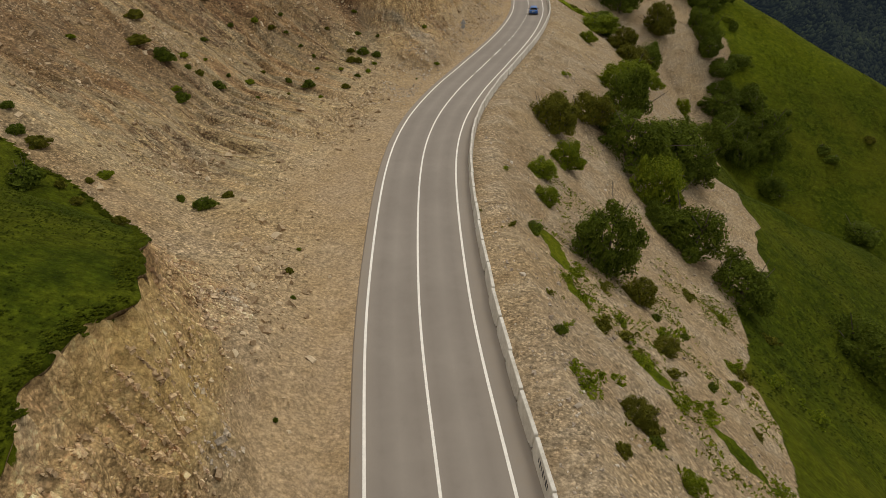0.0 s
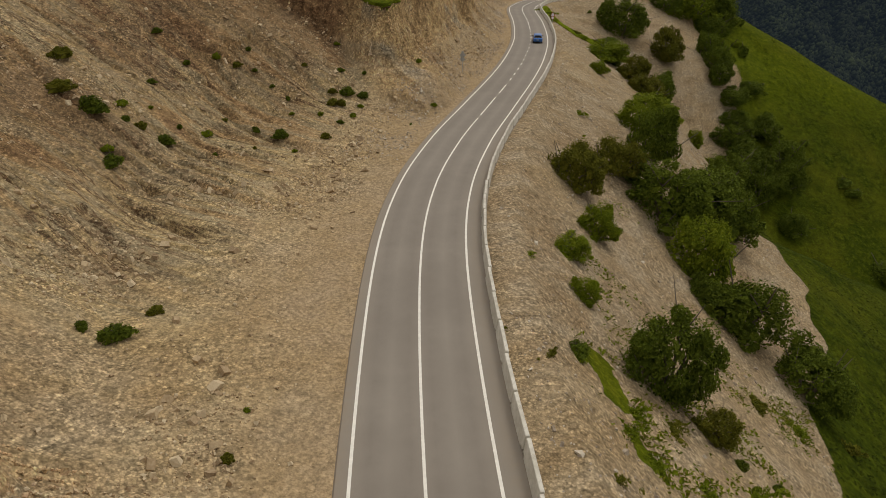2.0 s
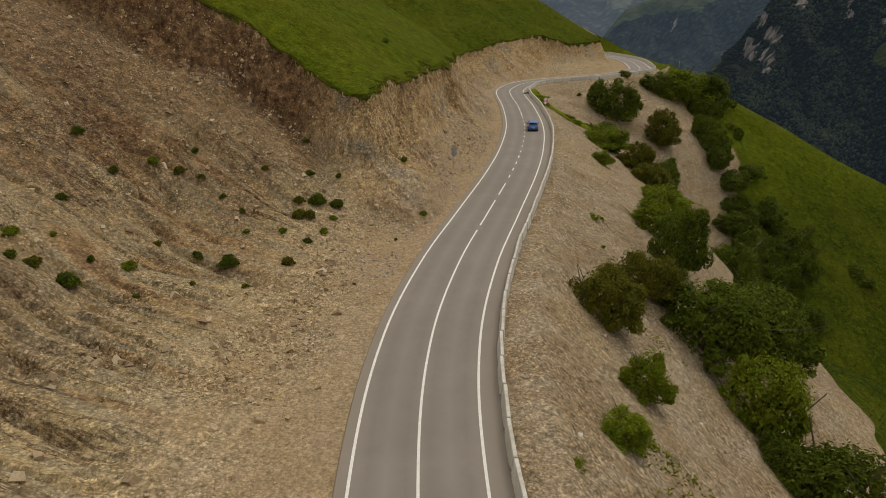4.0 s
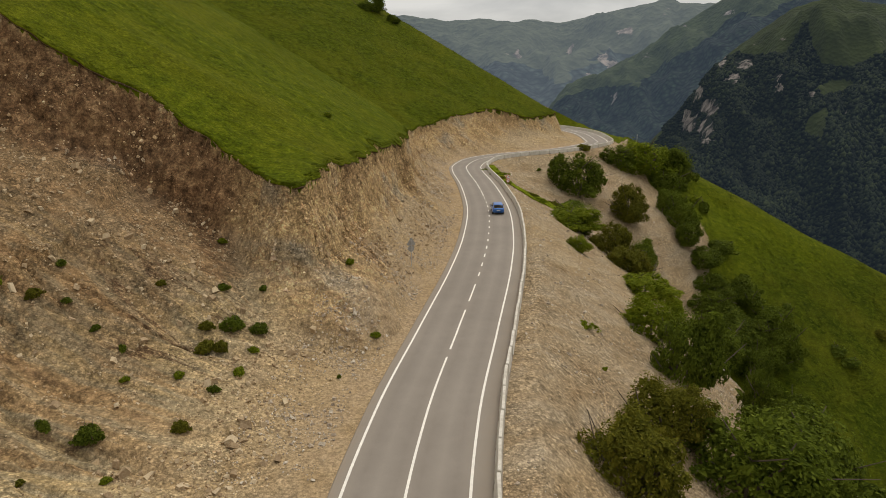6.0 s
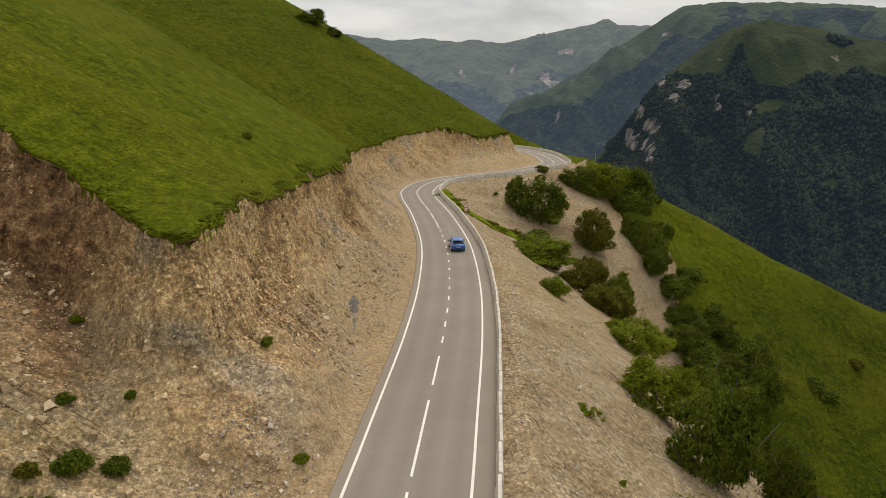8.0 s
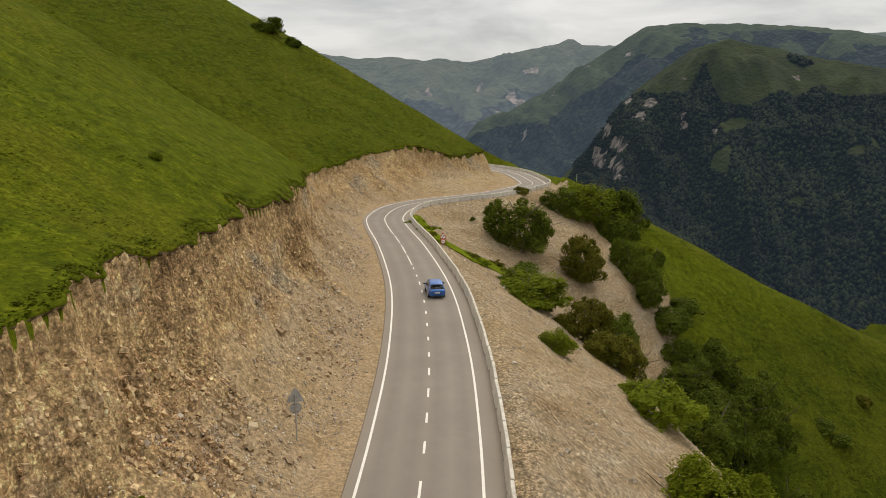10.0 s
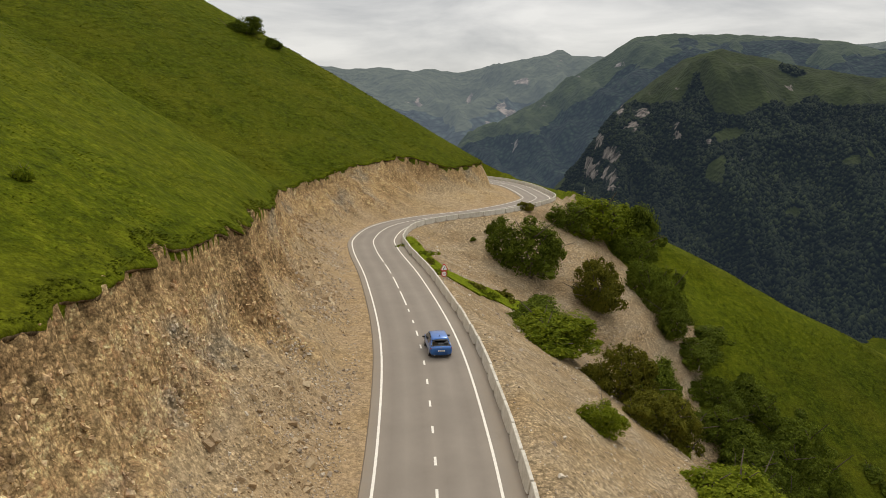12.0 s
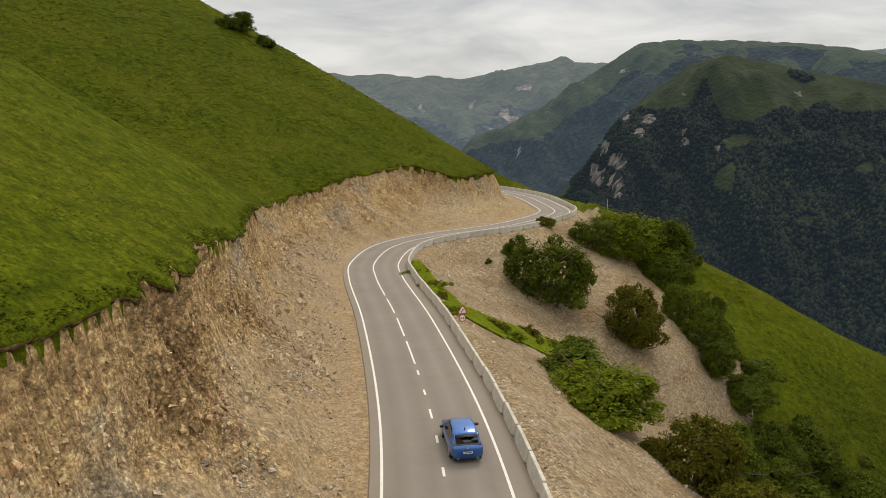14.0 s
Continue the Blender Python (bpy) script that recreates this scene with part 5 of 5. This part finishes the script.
def hatchback():
    car = new("car")
    shell = []
    for y, w, belt, top in ((-2.20, 0.74, 0.80, 0.84), (-2.14, 0.86, 0.88, 0.96), (-1.90, 0.91, 0.92, 1.02), (-1.30, 0.93, 0.93, 1.03),
                            (-0.4, 0.92, 0.92, 1.01), (0.5, 0.92, 0.92, 1.00), (1.1, 0.92, 0.90, 0.98), (1.6, 0.90, 0.84, 0.93),
                            (2.0, 0.85, 0.74, 0.82), (2.18, 0.74, 0.62, 0.68)):
        low = 0.24 if -1.9 < y < 1.9 else 0.32
        shell.append((y, [(0.0, low), (w * 0.86, low), (w * 0.97, low + 0.12), (w, 0.60 if belt > 0.7 else 0.5), (w * 0.98, belt), (w * 0.90, top), (0.0, top + 0.03)]))
    body = part("body", loft("body", shell, M_BLUE), car)
    cabin = [(-2.02, [(0.0, 0.98), (0.80, 0.98), (0.79, 1.01), (0.0, 1.03)]),
             (-1.45, [(0.0, 0.98), (0.86, 0.98), (0.70, 1.40), (0.0, 1.44)]),
             (-0.95, [(0.0, 0.98), (0.87, 0.98), (0.66, 1.53), (0.0, 1.57)]),
             (-0.30, [(0.0, 0.98), (0.87, 0.98), (0.65, 1.57), (0.0, 1.61)]),
             (0.30, [(0.0, 0.98), (0.87, 0.98), (0.65, 1.54), (0.0, 1.58)]),
             (1.22, [(0.0, 0.96), (0.82, 0.96), (0.74, 1.00), (0.0, 1.02)])]
    part("cabin", loft("cabin", cabin, M_GLASS, False), car, "dark tinted glazing")
    roof = []
    for y, w, top in ((-1.56, 0.60, 1.425), (-1.40, 0.66, 1.475), (-0.95, 0.68, 1.575), (-0.3, 0.68, 1.615), (0.20, 0.66, 1.590), (0.34, 0.62, 1.555)):
        roof.append((y, [(0.0, top - 0.05), (w - 0.03, top - 0.08), (w, top - 0.05), (w - 0.02, top - 0.01), (w * 0.8, top + 0.015), (0.0, top + 0.03)]))
    part("roof", loft("roof", roof, M_BLUE), car)
    part("spoiler", loft("spoiler", [(-1.80, [(0.0, 1.385), (0.56, 1.36), (0.57, 1.375), (0.0, 1.405)]), (-1.50, [(0.0, 1.40), (0.62, 1.38), (0.63, 1.42), (0.0, 1.455)])], M_BLACK), car, "black roof spoiler")
    for s in (-1, 1):
        for name, corners in (("rear_pillar", [(0.66, -1.02, 1.535), (0.665, -1.52, 1.40), (0.80, -2.02, 0.995), (0.885, -1.30, 0.985)]),
                              ("front_pillar", [(0.655, 0.16, 1.555), (0.645, 0.36, 1.52), (0.765, 1.22, 0.99), (0.85, 1.02, 0.975)])):
            outer = [(s * (x + 0.012), y, z) for x, y, z in corners]
            inner = [(s * (x - 0.05), y, z) for x, y, z in corners]
            part(name, mesh_of(name, outer + inner, [(0, 1, 2, 3), (7, 6, 5, 4), (0, 4, 5, 1), (1, 5, 6, 2), (2, 6, 7, 3), (3, 7, 4, 0)], M_BLUE), car)
    rear = part("rear_window", loft("rear_window", [(-1.96, [(0.62, 1.075), (0.0, 1.095)]), (-1.60, [(0.60, 1.36), (0.0, 1.395)])], M_GLASS), car, "dark tinted rear window")
    part("wiper", box_mesh("wiper", (0.42, 0.02, 0.02), M_BLACK, 0, (0.1, -1.93, 1.13)), rear)
    part("windscreen", loft("windscreen", [(0.36, [(0.60, 1.545), (0.0, 1.575)]), (1.18, [(0.70, 1.045), (0.0, 1.065)])], M_GLASS), car, "dark tinted windscreen")
    for s in (-1, 1):
        me = mesh_of("side_window", [(s * 0.865, -1.30, 1.03), (s * 0.880, 0.80, 1.02), (s * 0.700, 0.28, 1.50), (s * 0.695, -0.80, 1.50), (s * 0.76, -1.30, 1.32)],
                     [(0, 1, 2, 3, 4)], M_GLASS)
        part("side_window", me, car, "dark tinted side window")
        part("tail_light", box_mesh("tail_light", (0.34, 0.16, 0.15), M_LAMP_RED, 0.06, (s * 0.70, -2.085, 0.85)), car, "red tail light")
        part("mirror", box_mesh("mirror", (0.24, 0.14, 0.15), M_BLACK, 0.04, (s * 1.04, 0.62, 1.02)), car, "dark door mirror")
        part("exhaust", tube_mesh("exhaust", 0.04, 0.12, M_CHROME, 10, "Y", (s * 0.55, -2.18, 0.33)), car)
        for y in (-1.30, 1.34):
            wheel = part("wheel", tube_mesh("wheel", 0.345, 0.23, M_TYRE, 24, "X", (s * 0.80, y, 0.345)), car, "black tyre")
            part("rim", tube_mesh("rim", 0.235, 0.02, M_RIM, 16, "X", (s * 0.918, y, 0.345)), wheel, "silver alloy rim")
    part("bumper", box_mesh("bumper", (1.56, 0.12, 0.16), M_BLACK, 0.04, (0, -2.13, 0.32)), car, "black lower bumper")
    plate = part("number_plate", box_mesh("number_plate", (0.52, 0.02, 0.115), M_WHITE, 0, (0, -2.215, 0.66)), car, "white number plate")
    part("plate_bar", box_mesh("plate_bar", (0.40, 0.008, 0.05), M_BLACK, 0, (0, -2.229, 0.66)), plate)
    part("badge", tube_mesh("badge", 0.07, 0.02, M_CHROME, 16, "Y", (0, -2.185, 0.885)), car, "round chrome badge")
    part("antenna", box_mesh("antenna", (0.05, 0.16, 0.07), M_BLACK, 0.015, (0, -1.15, 1.62)), car)
    return tagged(car, "metallic blue five-door hatchback driving on the asphalt road", "car")


CAR_I = at_y(155.2)
car_dir = ROAD_DIR[CAR_I]
car_spot = ROAD[CAR_I] + ROAD_SIDE[CAR_I] * 1.30
car = hatchback()
car.matrix_basis = pose(car_spot[0], car_spot[1], 0.025, 0, 0, math.degrees(math.atan2(-car_dir[0], car_dir[1])) + 3)


# ---- road signs ----
def plate_mesh(name, outline, thick, material):
    """An upright plate, its face towards -y."""
    n = len(outline)
    v = [(x, -thick / 2, z) for x, z in outline] + [(x, thick / 2, z) for x, z in outline]
    f = [tuple(range(n)), tuple(range(2 * n - 1, n - 1, -1))] + [(i, i + n, (i + 1) % n + n, (i + 1) % n) for i in range(n)]
    return mesh_of(name, v, f, material)


def triangle(r, z):
    """A triangle with blunt corners."""
    pts = []
    for k in range(3):
        for da in (-9, 9):
            a = radians(90 + 120 * k + da)
            pts.append((r * math.cos(a), z + r * math.sin(a)))
    return pts


def disc(r, z, n=28, x=0.0):
    return [(x + r * math.cos(6.2832 * k / n), z + r * math.sin(6.2832 * k / n)) for k in range(n)]


def sign_pair(x, y, z, turn, tall, label):
    sign = new("road_sign")
    part("post", tube_mesh("post", 0.038, tall, M_GALV, 12, "Z", (0, 0.06, tall / 2 - 0.2)), sign, "thin galvanised post")
    warn = part("warning_plate", plate_mesh("warning_plate", triangle(0.50, tall - 0.45), 0.02, M_BACK), sign, "red-edged triangular warning plate")
    part("red_edge", plate_mesh("red_edge", triangle(0.49, tall - 0.45), 0.006, M_RED), warn).location = (0, -0.014, 0)
    part("white_face", plate_mesh("white_face", triangle(0.365, tall - 0.45), 0.006, M_WHITE), warn).location = (0, -0.022, 0)
    bend = [(-0.13, -0.16), (-0.07, -0.16), (-0.07, -0.05), (0.08, 0.02), (0.08, 0.10), (0.13, 0.10), (0.05, 0.20), (-0.03, 0.10), (0.02, 0.10), (0.02, 0.05), (-0.13, -0.02)]
    part("bend_arrow", plate_mesh("bend_arrow", [(a, b + tall - 0.47) for a, b in bend], 0.006, M_BLACK), warn).location = (0, -0.030, 0)
    ban = part("ban_plate", plate_mesh("ban_plate", disc(0.35, tall - 1.12), 0.02, M_BACK), sign, "red-edged round no-overtaking plate")
    part("red_edge", plate_mesh("red_edge", disc(0.345, tall - 1.12), 0.006, M_RED), ban).location = (0, -0.014, 0)
    part("white_face", plate_mesh("white_face", disc(0.265, tall - 1.12), 0.006, M_WHITE), ban).location = (0, -0.022, 0)
    for side, mat in ((-0.115, M_RED), (0.105, M_BLACK)):
        shape = [(-0.085, -0.05), (0.085, -0.05), (0.085, 0.02), (0.05, 0.03), (0.035, 0.07), (-0.035, 0.07), (-0.05, 0.03), (-0.085, 0.02)]
        part("car_symbol", plate_mesh("car_symbol", [(a + side, b + tall - 1.13) for a, b in shape], 0.006, mat), ban).location = (0, -0.030, 0)
    for h in (tall - 0.62, tall - 0.30, tall - 1.02, tall - 1.24):
        part("bracket", box_mesh("bracket", (0.42, 0.03, 0.04), M_GALV, 0, (0, 0.02, h)), sign)
    sign.matrix_basis = pose(x, y, z, 0, 0, turn)
    return tagged(sign, label, "road sign", "road signs")


def ground_z(x, y):
    return float(height(np.array([x]), np.array([y]))[0])


sign_pair(25.6, 175.6, ground_z(25.6, 175.6), 4, 2.95, "bend and no-overtaking signs on a post behind the parapet")
sign_pair(3.45, 122.2, ground_z(3.45, 122.2), 185, 3.05, "pair of road signs seen from their grey backs")

post = new("marker_post", tube_mesh("marker_post", 0.09, 2.6, M_GALV, 12, "Z", (0, 0, 1.1)))
post.matrix_basis = pose(86.0, 262.0, ground_z(86.0, 262.0))
tagged(post, "slim pale post beside the far parapet", "post")


# dark spray-painted scrawl on one parapet block, as plain bars
scrawled = min((o for o in bpy.data.objects if o.name.startswith("parapet_block")), key=lambda o: abs(o.matrix_world.translation.y - 21.8))
for along, low, tall, wide in ((-1.1, 0.42, 0.34, 0.10), (-0.86, 0.40, 0.36, 0.16), (-0.58, 0.46, 0.28, 0.09), (-0.30, 0.42, 0.34, 0.15), (-0.02, 0.44, 0.30, 0.10), (0.24, 0.42, 0.34, 0.14), (0.52, 0.46, 0.26, 0.10)):
    mark = part("spray_mark", box_mesh("spray_mark", (0.006, wide, tall), M_BLACK), scrawled, "dark spray-paint stroke")
    middle = low + tall / 2
    mark.matrix_basis = pose(-0.2225 + (middle - 0.14) * 0.1316, along, middle, 0, 7.5, 0)


# ---- loose stones and turf, past counting ----
def stone_field(name, spots, sizes, material, label, seed):
    """Angular stones, each a skewed wedge turned at random, joined into one object."""
    rng = np.random.default_rng(seed)
    n = len(spots)
    base = np.array([(-1, -1, -0.9), (1, -1, -1), (1, 1, -0.9), (-1, 1, -1), (-0.72, -0.7, 1), (0.75, -0.68, 0.9), (0.7, 0.74, 1), (-0.74, 0.7, 0.9)]) * 0.66
    faces = np.array([(0, 3, 2, 1), (4, 5, 6, 7), (0, 1, 5, 4), (1, 2, 6, 5), (2, 3, 7, 6), (3, 0, 4, 7)])
    jit = base[None] * (1 + 0.24 * rng.normal(size=(n, 8, 3))).clip(0.35, 1.6)
    stretch = np.stack([rng.uniform(0.7, 1.35, n), rng.uniform(0.6, 1.0, n), rng.uniform(0.45, 0.95, n)], 1) * sizes[:, None]
    jit = jit * stretch[:, None, :]
    # each stone turned at random about all three axes
    quat = rng.normal(size=(n, 4)) * np.array([1.0, 0.45, 0.45, 1.0])
    quat /= np.linalg.norm(quat, axis=1)[:, None]
    qw, qv = quat[:, :1][:, None, :], quat[:, None, 1:]
    twist = 2 * np.cross(np.broadcast_to(qv, jit.shape), jit)
    jit = jit + qw * twist + np.cross(np.broadcast_to(qv, jit.shape), twist)
    v = (jit + spots[:, None, :]).reshape(-1, 3)
    f = (faces[None] + 8 * np.arange(n)[:, None, None]).reshape(-1, 4)
    return tagged(new(name, mesh_of(name, v, f, material)), label, "stones", kind="stuff")


def stone_material(name, dark, mid, light):
    m = Mat(name, 0.92, spec=0.15)
    c = m.ramp(m.island(), (0.0, dark), (0.55, mid), (1.0, light))
    m.colour(m.mix(0.3, c, m.ramp(m.noise(9.0, 4), (0.3, dark), (0.7, light))))
    return m.mat


M_STONE = stone_material("buff_stone", (0.22, 0.145, 0.078), (0.40, 0.285, 0.160), (0.62, 0.50, 0.33))
M_STONE_GREY = stone_material("grey_scree_stone", (0.19, 0.14, 0.095), (0.38, 0.30, 0.215), (0.68, 0.60, 0.48))


def scatter(n, x0, x1, y0, y1, seed):
    rng = np.random.default_rng(seed)
    x, y = rng.uniform(x0, x1, n), rng.uniform(y0, y1, n)
    z, turf, rock = land(x, y)[:3]
    d, k = road_frame(x, y)
    return rng, x, y, z, turf, rock, d, k


def block_material():
    m = Mat("broken_rock", 1.0, spec=0.05)
    rock, beds, split = rock_colour(m)
    own = m.ramp(m.island(), (0.0, 0.32), (0.5, 0.50), (1.0, 0.70))
    m.colour(m.mix(0.5, rock, own, "OVERLAY"))
    m.bump(split, 0.5, 0.08)
    return m.mat


rng, x, y, z, turf, rock, d, k = scatter(300000, -44, 24, 14, 236, 101)
patch = fbm(x, y, 8, 4) + 0.6 * fbm(x, y, 2, 2)
left = -d
foot = np.exp(-((left - 9.5) / 3.5) ** 2) * (0.6 + 1.2 * fbm(x, y, 10, 2))
draw = rng.uniform(0, 1, len(x))
keep = (left > 5.4) & (turf < 0.3) & (rock < 0.5) & (draw < np.clip(0.09 + 0.85 * patch + 0.55 * foot, 0.04, 0.9) * smooth_step(5.2, 7.5, left) * np.where(y < 98, 0.15 + 0.85 * smooth_step(7, 13, left + 3 * fbm(x, y, 9, 3)), 1))
size = 0.065 + 0.060 * rng.pareto(2.4, len(x)).clip(0, 6.0)
spots = np.stack([x, y, z + size * 0.15], 1)[keep]
stone_field("hillside_stones", spots, size[keep], M_STONE, "loose buff stones and rubble below the cut rock", 5)
gravel_rng, gx2, gy2, gz2, g_turf2, g_rock2, gd2, gk2 = scatter(130000, -14, 26, 84, 222, 111)
heaps = fbm(gx2, gy2, 5, 4) + 0.5 * fbm(gx2, gy2, 1.5, 2)
gravel_on = (-gd2 > 4.6) & (-gd2 < 11) & (g_turf2 < 0.2) & (gravel_rng.uniform(0, 1, len(gx2)) < np.clip(0.42 + 1.2 * heaps, 0.08, 0.95) * smooth_step(4.4, 6.0, -gd2))
gravel_size = 0.050 + 0.040 * gravel_rng.pareto(2.6, len(gx2)).clip(0, 4.0)
stone_field("shoulder_gravel", np.stack([gx2, gy2, gz2 + gravel_size * 0.2], 1)[gravel_on], gravel_size[gravel_on], M_STONE_GREY, "loose grey-brown gravel along the foot of the cut", 16)
keep = (left > 6.5) & (turf < 0.2) & (rock >= 0.5) & (draw < np.clip(0.45 + 0.8 * patch, 0.10, 1.0))
cx, cy = [x[keep]], [y[keep]]
# more on the steep faces under the turf
for line, share in ((BRINK, 170000), (SPUR_BRINK, 70000)):
    way = np.gradient(line[:, :2], axis=0)
    way /= np.linalg.norm(way, axis=1)[:, None]
    pick = rng.integers(0, len(line), share)
    pick = pick[(line[pick, 0] > -46) & (line[pick, 1] > 12) & (line[pick, 1] < 240)]
    out = rng.uniform(0.2, 5.5, len(pick))
    cx.append(line[pick, 0] + way[pick, 1] * out)
    cy.append(line[pick, 1] - way[pick, 0] * out)
cx, cy = np.concatenate(cx), np.concatenate(cy)
cz, c_turf, c_rock = land(cx, cy)[:3]
c_lip = past_brink(cx, cy)
ok = (c_turf < 0.1) & (c_rock > 0.3) & (c_lip > 0.35) & ((cx > -9) | (cy < 90) | (rng.uniform(0, 1, len(cx)) < 0.06)) & (rng.uniform(0, 1, len(cx)) < np.clip(0.55 + 1.3 * fbm(cx, cy, 4, 3), 0.1, 1.0))
size = 0.055 + 0.060 * rng.pareto(2.6, len(cx)).clip(0, 3.5)
spots = np.stack([cx, cy, cz - 0.3 * size + 0.02 * rng.normal(size=len(cx))], 1)[ok]
stone_field("cliff_blocks", spots, size[ok], block_material(), "broken rock standing out of the cut face", 15)

rng, x, y, z, turf, rock, d, k = scatter(90000, 2, 72, 14, 236, 102)
patch = fbm(x + 0.5 * y, y * 0.4, 9, 3)
keep = (d > 5.6) & (d < 46) & (turf < 0.3) & (rng.uniform(0, 1, len(x)) < np.clip(0.24 + 0.9 * patch, 0.04, 0.9))
size = 0.050 + 0.045 * rng.pareto(2.6, len(x)).clip(0, 5.0)
spots = np.stack([x, y, z + size * 0.15], 1)[keep]
stone_field("bank_stones", spots, size[keep], M_STONE_GREY, "pale loose scree stones on the bank below the road", 6)


def turf_field(name, x, y, z, tall, wide, material, label, seed):
    """Leafy tufts of two bent blades each, joined into one object."""
    rng = np.random.default_rng(seed)
    n = len(x)
    verts = []
    for b in range(2):
        a = rng.uniform(0, 6.2832, n)
        out = np.stack([np.cos(a), np.sin(a)], 1)
        h = tall * rng.uniform(0.6, 1.25, n)
        w = wide * rng.uniform(0.7, 1.3, n)
        side = np.stack([-out[:, 1], out[:, 0]], 1) * w[:, None]
        p = np.stack([x, y], 1)
        zz = z - 0.05
        mid = p + out * (h * 0.5)[:, None]
        tip = p + out * (h * 1.05)[:, None]
        quad = [np.column_stack([p, zz]), np.column_stack([mid + side, zz + h * 0.32]), np.column_stack([tip, zz + h * 0.30]), np.column_stack([mid - side, zz + h * 0.32])]
        verts.append(np.stack(quad, 1))
    v = np.concatenate(verts, 0).reshape(-1, 3)
    f = np.arange(len(v)).reshape(-1, 4)
    return tagged(new(name, mesh_of(name, v, f, material)), label, "grass", kind="stuff")


M_TURF = leaf_material("meadow_leaves", (0.046, 0.062, 0.003), (0.078, 0.097, 0.005), (0.120, 0.138, 0.008))


M_TURF_LUSH = leaf_material("lush_meadow_leaves", (0.022, 0.033, 0.003), (0.046, 0.062, 0.004), (0.086, 0.102, 0.007))


def grass_on(name, n, x0, x1, y0, y1, seed, tall, wide, side, label, material=M_TURF):
    rng, x, y, z, turf, rock, d, k = scatter(n, x0, x1, y0, y1, seed)
    keep = (turf > 0.55) & (d * side > 9)
    tone = 0.8 + 0.9 * fbm(x, y, 6, 3)
    return turf_field(name, x[keep], y[keep], z[keep], tall * np.clip(tone[keep], 0.5, 1.5), wide * np.ones(keep.sum()), material, label, seed)


grass_on("spur_grass", 36000, -46, -9, 8, 56, 204, 0.17, 0.05, -1, "lush dark green grass on the near spur", M_TURF_LUSH)
grass_on("hill_grass", 85000, -46, 24, 100, 240, 201, 0.17, 0.055, -1, "dense green meadow plants on the hill above the cut")
grass_on("far_hill_grass", 26000, -60, 66, 200, 330, 202, 0.34, 0.16, -1, "dense green meadow plants on the far hillside")
grass_on("valley_grass", 36000, 26, 150, 50, 178, 203, 0.34, 0.16, 1, "rough dark green grass on the slope below the road", M_TURF_LUSH)
grass_on("spur_meadow", 28000, 60, 150, 178, 265, 205, 0.34, 0.16, 1, "yellow-green meadow grass on the spur below the far bend")

# turf that hangs over the brinks
rng = np.random.default_rng(77)
hang = []
for line in (BRINK, SPUR_BRINK):
    way = np.gradient(line[:, :2], axis=0)
    way /= np.linalg.norm(way, axis=1)[:, None]
    pick = rng.integers(0, len(line), 70000)
    out = rng.uniform(-1.8, 1.5, len(pick))
    hang.append(np.column_stack([line[pick, 0] + way[pick, 1] * out, line[pick, 1] - way[pick, 0] * out]) + 0.2 * rng.normal(size=(len(pick), 2)))
hang = np.concatenate(hang)
hang = hang[(hang[:, 0] > -60) & (hang[:, 1] > 8)]
lip = past_brink(hang[:, 0], hang[:, 1])
near_lip = (lip > -0.60) & (lip < 0.0)
hang, lip = hang[near_lip], lip[near_lip]
rim_z = np.where(hang[:, 1] > 80, hillside(hang[:, 0], hang[:, 1]), spur_slope(hang[:, 0], hang[:, 1]))
hz = np.where(lip < 0.0, height(hang[:, 0], hang[:, 1]), rim_z - 0.10 - 0.5 * np.maximum(lip, 0))
turf_field("brink_grass", hang[:, 0], hang[:, 1], hz + 0.05, 0.17 * np.ones(len(hang)), 0.06 * np.ones(len(hang)), M_TURF,
           "shaggy green turf hanging over the edge of the cut", 78)

# the fresh carpet of weeds that runs down from the parapet
M_CARPET = leaf_material("bright_weed_leaves", (0.150, 0.190, 0.010), (0.270, 0.330, 0.018), (0.400, 0.460, 0.034))
rng, x, y, z, turf, rock, d, k = scatter(130000, 26, 48, 183, 214, 301)
keep = (turf > 0.40) & (d > 5.5) & (d < 26)
turf_field("weed_carpet", x[keep], y[keep], z[keep] + 0.08, 0.30 * np.ones(keep.sum()), 0.11 * np.ones(keep.sum()), M_CARPET,
           "low carpet of bright fresh green weeds below the parapet", 302)

# straggling weeds in broken lines down the bank
rng, x, y, z, turf, rock, d, k = scatter(160000, 6, 60, 14, 140, 303)
lush_line = weed_strips(x, y, d)
for name, lo, material, label, tall in (("bank_weeds", 0, M_LEAF[1], "straggling fresh weeds in broken lines on the bank", 0.32), ("dry_bank_weeds", 1, M_LEAF[2], "straggling olive weeds in broken lines on the bank", 0.28)):
    keep = (turf < 0.5) & (d > 8) & (rng.uniform(0, 1, len(x)) < 0.55 * lush_line) & ((np.arange(len(x)) % 2) == lo)
    turf_field(name, x[keep], y[keep], z[keep] + 0.05, tall * rng.uniform(0.5, 1.3, keep.sum()), 0.07 * np.ones(keep.sum()), material, label, 304 + lo)
